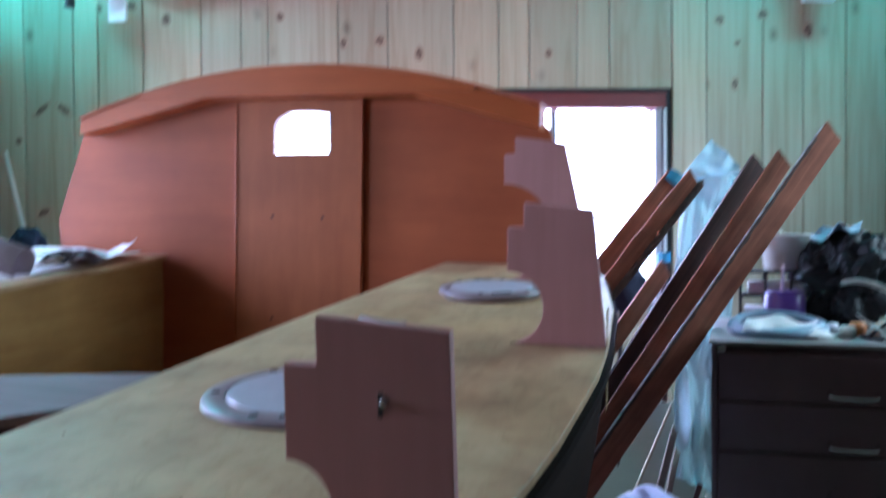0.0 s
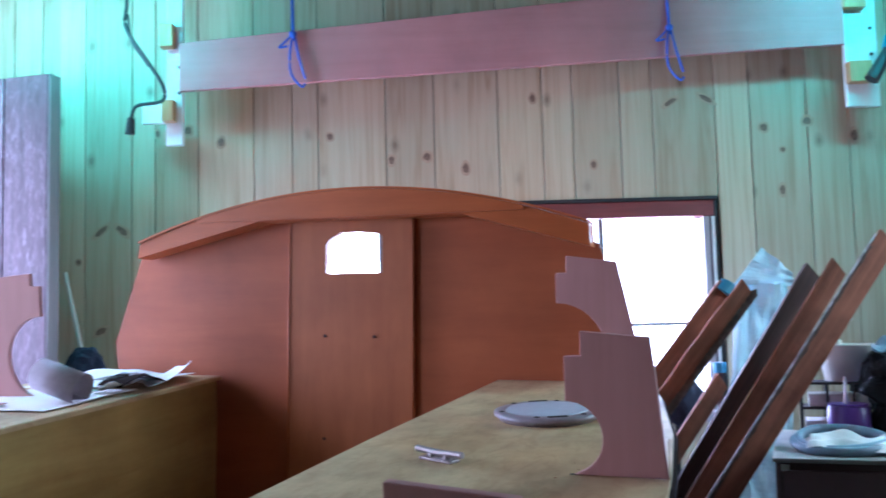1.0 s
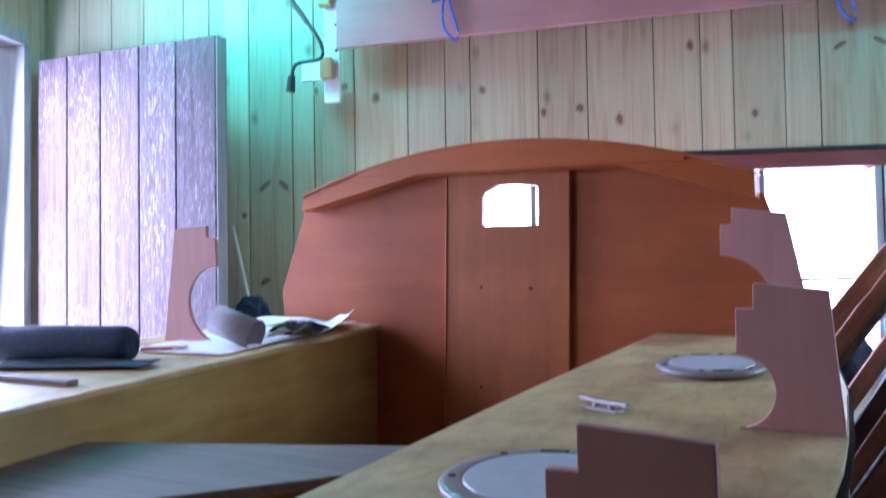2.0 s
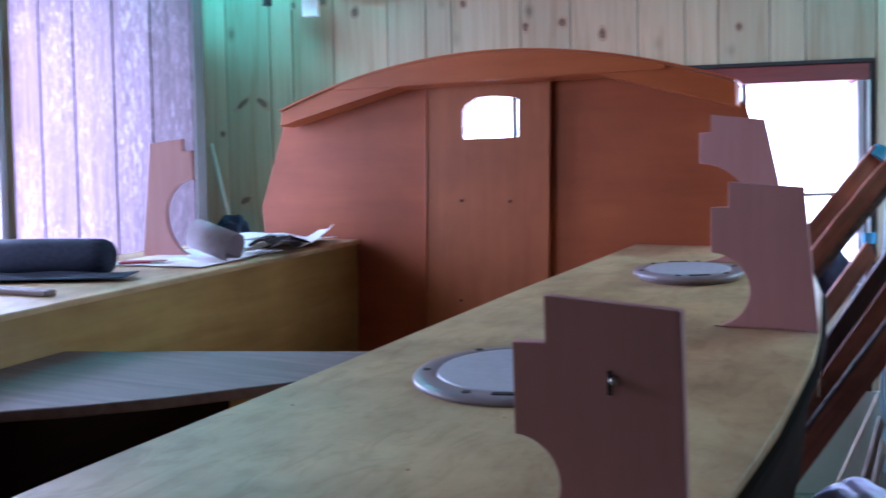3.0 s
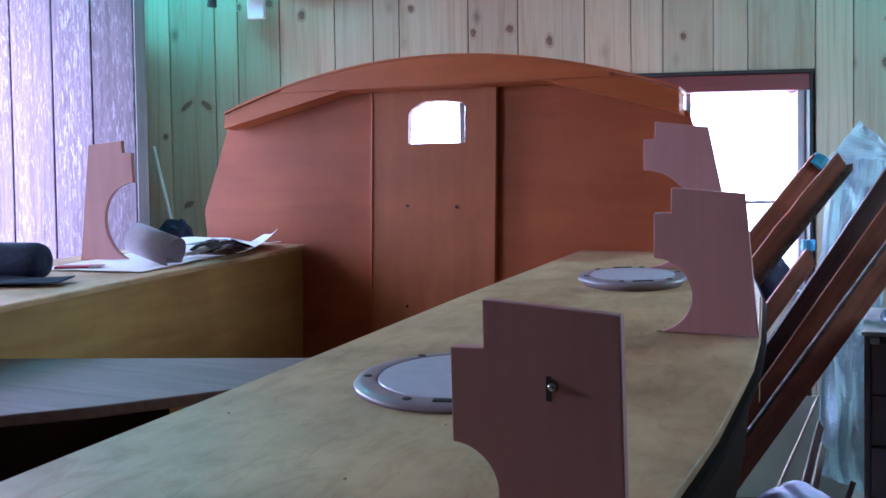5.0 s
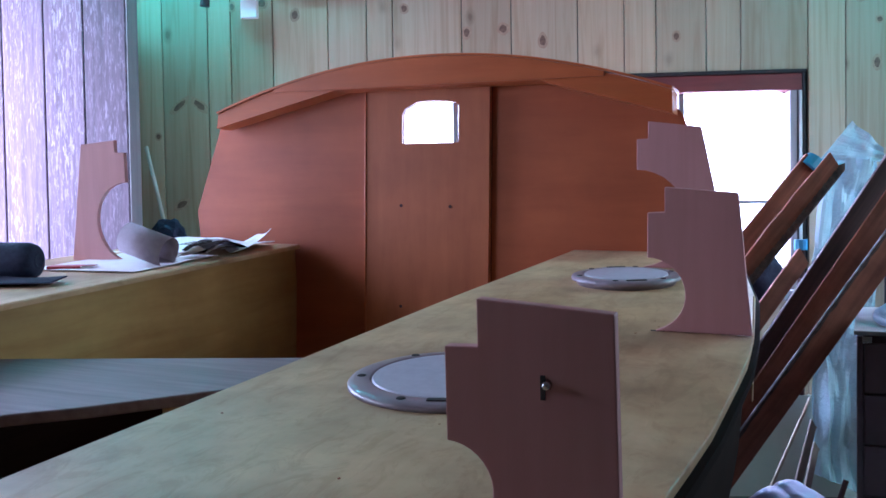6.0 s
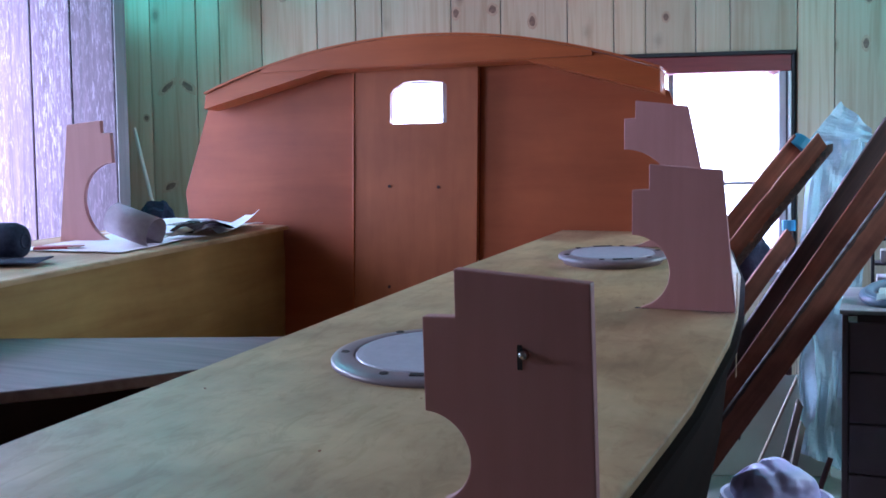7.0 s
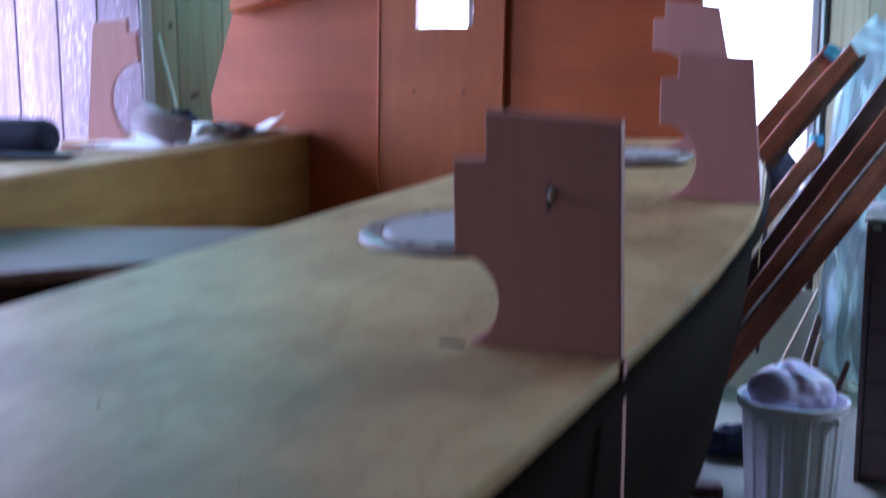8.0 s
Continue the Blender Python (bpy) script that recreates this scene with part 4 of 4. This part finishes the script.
ring = thing("hose_coil", "coil of blue-grey hose lying on the cabinet", "hose", m=on_cab(0.165, 0.17, 0.022, 0, 7))
for rr, dz, th in ((0.118, 0.0, 0.012), (0.106, 0.006, 0.011)):
    part("hose", tube([(rr * math.cos(a), rr * 1.05 * math.sin(a), dz + 0.004 * math.sin(2 * a + rr * 90)) for a in [i * math.pi / 8 for i in range(16)]], th, 10, True), RING, ring, smooth=True)
rag = tagged(finish("rag", sheet((-0.09, -0.085, 0), (0.13, -0.09, 0), (0.10, 0.06, 0), (-0.08, 0.06, 0), 20, 16, crumple(3.3, 0.045), 0.002), PAPER), "crumpled white rag inside the hose coil", "rag")
rag.matrix_basis = on_cab(0.165, 0.14, 0.012, 0, 6)
jar = thing("jar", "clear-lidded jar with purple contents on the cabinet", "jar", m=on_cab(0.19, 0.36))
part("jar_body", lathe([(0, 0), (0.052, 0), (0.056, 0.006), (0.056, 0.090), (0.050, 0.096)], 24), PURPLE, jar, smooth=True)
part("lid", lathe([(0.050, 0.096), (0.053, 0.097), (0.053, 0.102), (0, 0.103)], 24), PURPLE, jar)
part("brush", rod((-0.008, -0.02, 0.06), (-0.006, -0.012, 0.175), 0.006, 10, 0.004), PLASTIC, jar, "pale plastic brush handle")
crate = thing("wire_rack", "dark wire rack with papers standing on the cabinet", "rack", m=on_cab(0.07, 0.44))
for k in (0.0, 0.075, 0.145):
    part("shelf", box((0, 0, k + 0.002), (0.21, 0.13, k + 0.009), 0.001), DARK, crate)
for kx in (0.0, 0.07, 0.14, 0.21):
    part("upright", rod((kx, 0.0, 0), (kx, 0.0, 0.15), 0.0045, 8), DARK, crate)
    part("upright", rod((kx, 0.13, 0), (kx, 0.13, 0.15), 0.0045, 8), DARK, crate)
part("folded_paper", box((0.01, 0.01, 0.010), (0.19, 0.12, 0.045), 0.003), PAPER, crate)
part("folded_paper", box((0.02, 0.01, 0.085), (0.20, 0.12, 0.120), 0.003), CREAM, crate)
tub = thing("plastic_tub", "cream plastic tub standing on the wire rack", "tub", m=on_cab(0.20, 0.505, 0.1555))
part("tub_body", lathe([(0, 0), (0.062, 0), (0.078, 0.10), (0.083, 0.104), (0.078, 0.106), (0.060, 0.006)], 28), CREAM, tub, smooth=True)
part("scraper", box((-0.065, -0.012, 0.07), (-0.040, 0.012, 0.118), 0.003), YELLOW, tub, "yellow plastic scraper")
part("bottle", tube([(-0.02, 0, 0.03), (-0.024, 0.0, 0.13), (-0.012, 0, 0.16), (0.015, 0, 0.185)], 0.012, 12), CREAM, tub, "pale bottle neck")
bag = thing("bin_bag", "crumpled glossy black plastic bag on the cabinet", "bag", m=CAB)
part("bag_body", blob((0.365, 0.44, TZ + 0.125), (0.135, 0.12, 0.140), 0.40, 7, 5, 1.9), BLACK_PLASTIC, bag)
part("cloth", sheet((0.26, 0.33, TZ + 0.235), (0.38, 0.36, TZ + 0.265), (0.40, 0.46, TZ + 0.27), (0.26, 0.43, TZ + 0.24), 12, 10, crumple(9.1, 0.05), 0.004), RING, bag, "blue-grey cloth corner")
part("strap", tube([(0.33, 0.285, TZ + 0.13), (0.38, 0.27, TZ + 0.135), (0.45, 0.27, TZ + 0.11), (0.50, 0.28, TZ + 0.08)], 0.008), CABTOP, bag, "grey strap")
for nm, c, r_, mt, lab in (("bottle_cap", (0.36, 0.20), 0.022, ORANGE, "small orange plastic cap on the cabinet"), ("bottle_cap", (0.42, 0.22), 0.020, ORANGE, "small orange plastic cap on the cabinet"), ("bottle_cap", (0.30, 0.22), 0.018, PLASTIC, "small white plastic cap on the cabinet"), ("small_tin", (0.33, 0.13), 0.020, CREAM, "small cream tin on the cabinet"), ("small_tin", (0.25, 0.30), 0.020, RING, "small grey tin on the cabinet")):
    o = tagged(finish(nm, lathe([(0, 0), (r_, 0), (r_ * 1.05, r_), (r_ * 0.8, r_ * 1.5), (0, r_ * 1.55)], 18), mt, smooth=True), lab, "cap")
    o.matrix_basis = on_cab(*c)
goggles = thing("paint_tray", "small dark paint tray with a pale rag on the cabinet", "tray", m=on_cab(0.46, 0.12, 0.0, 12))
part("tray_body", sheet((-0.09, -0.07, 0.002), (0.09, -0.07, 0.002), (0.09, 0.08, 0.03), (-0.09, 0.08, 0.03), 10, 10, lambda u, v: (0, 0, 0.03 * (abs(2 * u - 1) ** 4)), 0.003), CABTOP, goggles)
part("rag", sheet((-0.04, -0.05, 0.012), (0.07, -0.05, 0.012), (0.08, 0.05, 0.03), (-0.03, 0.05, 0.03), 14, 14, crumple(6.6, 0.05), 0.002), PAPER, goggles, "pale rag")
tin_box = thing("tool_box", "dark blue-grey box standing on the cabinet", "box", m=on_cab(0.49, 0.40))
part("box_body", box((0, 0, 0), (0.15, 0.16, 0.080), 0.005), RING, tin_box)
part("lid", box((-0.003, -0.003, 0.081), (0.153, 0.163, 0.094), 0.004), CABTOP, tin_box, "worn grey lid")
GREEN = mottled("yellow_green_netting", (0.12, 0.22, 0.03), (0.42, 0.46, 0.10), 45, 0.7, bump=0.8)
net = tagged(finish("netting", blob((0.568, 0.48, TZ + 0.125), (0.066, 0.060, 0.042), 0.45, 5, 4, 2.6), GREEN), "crumpled yellow-green netting lying on the box", "netting")
net.matrix_basis = CAB
loopc = thing("cable_loop", "thin dark cable loop lying on the cabinet", "cable", m=CAB)
part("cable", tube([(0.40, 0.05, TZ + 0.005), (0.36, 0.10, TZ + 0.008), (0.39, 0.16, TZ + 0.006), (0.44, 0.13, TZ + 0.05), (0.43, 0.06, TZ + 0.007)], 0.0045), RUBBER, loopc)

# ---- waste bin ----
bx, by, RIM = 0.668, 1.60, 0.30
binn = thing("waste_bin", "white ribbed plastic bin filled with a plastic bag", "bin", m=pose(bx, by, 0))
bm = bmesh.new()
seg = 96
prof = ((0.080, 0.0), (0.088, 0.02), (0.103, RIM - 0.022), (0.115, RIM - 0.021), (0.116, RIM), (0.108, RIM), (0.100, RIM - 0.03), (0.082, 0.02))
rings = []
for k, (r_, z_) in enumerate(prof):
    rings.append([bm.verts.new(((r_ + (0.0030 * (1 if (i // 2) % 3 == 0 else 0) if k in (1, 2) else 0)) * math.cos(2 * math.pi * i / seg), (r_ + (0.0030 * (1 if (i // 2) % 3 == 0 else 0) if k in (1, 2) else 0)) * math.sin(2 * math.pi * i / seg), z_)) for i in range(seg)])
for a, b in zip(rings, rings[1:]):
    for i in range(seg):
        bm.faces.new([a[i], a[(i + 1) % seg], b[(i + 1) % seg], b[i]])
bm.faces.new(rings[0])
part("bin_body", bm, PLASTIC, binn)
for a in (215, 262, 308):
    part("rim_clip", box((0.104, -0.008, RIM - 0.034), (0.1185, 0.008, RIM - 0.0225), 0.002, pose(0, 0, 0, 0, 0, a)), PLASTIC, binn)
bm = bmesh.new()
bmesh.ops.create_icosphere(bm, subdivisions=5, radius=1)
for v in bm.verts:
    c = v.co.copy()
    crease = math.exp(-((c.x + 0.30 + 0.25 * c.y) / 0.13) ** 2)
    k = 1 + 0.11 * noise.fractal(c * 1.3 + Vector((4, 2, 9)), 1.0, 2.0, 3) - 0.09 * crease * max(c.z + 0.3, 0) + 0.015 * noise.noise(c * 4.5)
    v.co = Vector((-0.004 + 0.090 * k * c.x, 0.078 * k * c.y, RIM + 0.010 + (0.066 - 0.012 * max(c.x, 0)) * k * c.z))
part("bag_content", bm, BAGFILM, binn, "crumpled pale lilac plastic bag", True)
part("stick", rod((0.05, 0.03, 0.15), (0.132, 0.06, 0.365), 0.006), TIMBER_DARK, binn)
# small dark offcut on the floor
off = tagged(finish("dark_offcut", box((0.40, 1.75, 0.0), (0.56, 1.80, 0.03), 0.004, None), TIMBER_DARK), "dark timber offcut lying on the floor", "offcut")

rag_black = tagged(finish("black_rag", blob((0.638, 2.084, 0.036), (0.085, 0.050, 0.040), 0.45, 8, 4, 2.0), BLACK_CLOTH), "crumpled black rag lying on the floor by the bin", "rag")

# ---- boat cradle ----
cradle = thing("boat_cradle", "rough timber cradle under the hull", "cradle")
for yy in (0.35, 1.75):
    c = BOAT @ Vector((CX, yy, 0.0))
    part("beam", box((-0.55, -0.05, 0), (0.55, 0.05, 0.10), 0.004, Matrix.Translation((c.x, c.y, 0)) @ pose(0, 0, 0, 0, 0, BOAT_TILT[2])), TIMBER_DARK, cradle)
    part("chock", box((-0.09, -0.04, 0.101), (0.09, 0.04, 0.135 if yy < 1 else 0.255), 0.004, Matrix.Translation((c.x, c.y, 0)) @ pose(0, 0, 0, 0, 0, BOAT_TILT[2])), TIMBER_DARK, cradle)

# ---- pine boards of the back wall ----
JX = [X0, -2.10, -1.95, -1.80, -1.62, -1.505, -1.41, -1.306, -1.121, -1.028, -0.859, -0.640, -0.488, -0.386, -0.119, 0.071, 0.323, 0.497, 0.616, 0.801, 0.927, 1.172, 1.308, 1.53, 1.69, 1.86, 2.02, 2.2, 2.36, X1]


def wall_board(a, b, z0, z1):
    o = part("board", box((-(b - a) / 2 + 0.0017, 0, z0), ((b - a) / 2 - 0.0017, 0.022, z1), 0.0025), PINE, wall_north)
    o.location = ((a + b) / 2, YW + (0.0 if a > -1.43 else 0.06), 0)


for a, b in zip(JX, JX[1:]):
    if b <= WX0 + 0.02 or a >= WX1 + 0.02:
        wall_board(a, b, 0.0, ZC)
    else:
        wall_board(a, b, WZ1 + 0.015, ZC)
        wall_board(a, b, 0.0, WZ0 - 0.001)
part("backing", box((X0, YW + 0.084, 0), (-1.41, YW + 0.1, ZC)), DARK, wall_north)
part("backing", box((-1.409, YW + 0.024, 0), (WX0 - 0.03, YW + 0.1, ZC)), DARK, wall_north)
part("backing", box((WX1 + 0.013, YW + 0.024, 0), (X1, YW + 0.1, ZC)), DARK, wall_north)
part("backing", box((WX0 - 0.03, YW + 0.024, WZ1 + 0.015), (WX1 + 0.013, YW + 0.1, ZC)), DARK, wall_north)
part("backing", box((WX0 - 0.03, YW + 0.024, 0), (WX1 + 0.013, YW + 0.1, WZ0 - 0.001)), DARK, wall_north)

# knots that stand out on the boards: x, z, width, height, turn
KNOT = mottled("dark_pine_knot", (0.09, 0.052, 0.038), (0.26, 0.155, 0.105), 60, 0.6)
HALO = mottled("brown_knot_rim", (0.34, 0.22, 0.15), (0.50, 0.36, 0.25), 90, 0.6)
KNOTS = (
    (-0.90, 1.80, 0.030, 0.026, 0), (-0.77, 1.75, 0.022, 0.032, 0), (-0.34, 1.76, 0.020, 0.026, 0), (-0.10, 1.66, 0.020, 0.032, 8),
    (0.04, 1.67, 0.026, 0.026, 0), (0.19, 1.62, 0.022, 0.034, 0), (0.69, 1.62, 0.020, 0.024, 0), (0.46, 1.89, 0.018, 0.030, 0),
    (1.36, 1.75, 0.026, 0.030, 10), (1.53, 1.77, 0.030, 0.028, -20), (1.43, 1.66, 0.018, 0.018, 0), (1.42, 1.50, 0.020, 0.034, 0),
    (1.71, 1.71, 0.026, 0.042, 0), (1.00, 1.86, 0.052, 0.018, -32), (1.14, 1.87, 0.052, 0.018, 32), (-1.24, 1.41, 0.060, 0.020, -40),
    (-1.16, 1.41, 0.052, 0.022, 38), (-1.02, 1.79, 0.016, 0.026, 0), (-1.33, 1.29, 0.016, 0.018, 0), (-1.24, 1.02, 0.045, 0.020, -30),
)
for i, (kx, kz, kw, kh, ka) in enumerate(KNOTS):
    for nm, f, d, mt in (("knot_rim", 1.75, 0.0006, HALO), ("knot", 1.05, 0.0011, KNOT)):
        bm = bmesh.new()
        vs = []
        for q in range(18):
            a = 2 * math.pi * q / 18
            r = 0.5 * f * (1 + 0.22 * noise.noise(Vector((math.cos(a) * 1.4, math.sin(a) * 1.4, i * 3.7))))
            vs.append(bm.verts.new((kw * r * math.cos(a), -d, kh * r * math.sin(a))))
        face = bm.faces.new(vs)
        bm.normal_update()
        ex = bmesh.ops.extrude_face_region(bm, geom=[face])
        bmesh.ops.translate(bm, verts=[g for g in ex["geom"] if isinstance(g, bmesh.types.BMVert)], vec=(0, d + 0.001, 0))
        o = part(nm, bm, mt, wall_north)
        o.matrix_basis = pose(kx, YW, kz, 0, ka, 0)

# small nicks and dried drips on the near side deck
rnd = random.Random(4)
for i in range(14):
    fx, fy = rnd.uniform(0.22, 0.70), rnd.uniform(0.15, 1.5)
    r = rnd.uniform(0.0006, 0.0014)
    if abs(fx - 0.459) < 0.15 and abs(fy - 0.900) < 0.15:
        continue
    part("fleck", lathe([(0, 0.0006), (r, 0.0004), (r * 1.15, 0.0)], 8, Matrix.Translation((fx, fy, DZK)) @ pose(0, 0, 0, 0, 0, rnd.uniform(0, 180)) @ Matrix.Diagonal((1.8, 1, 1, 1))), TIMBER, boat)
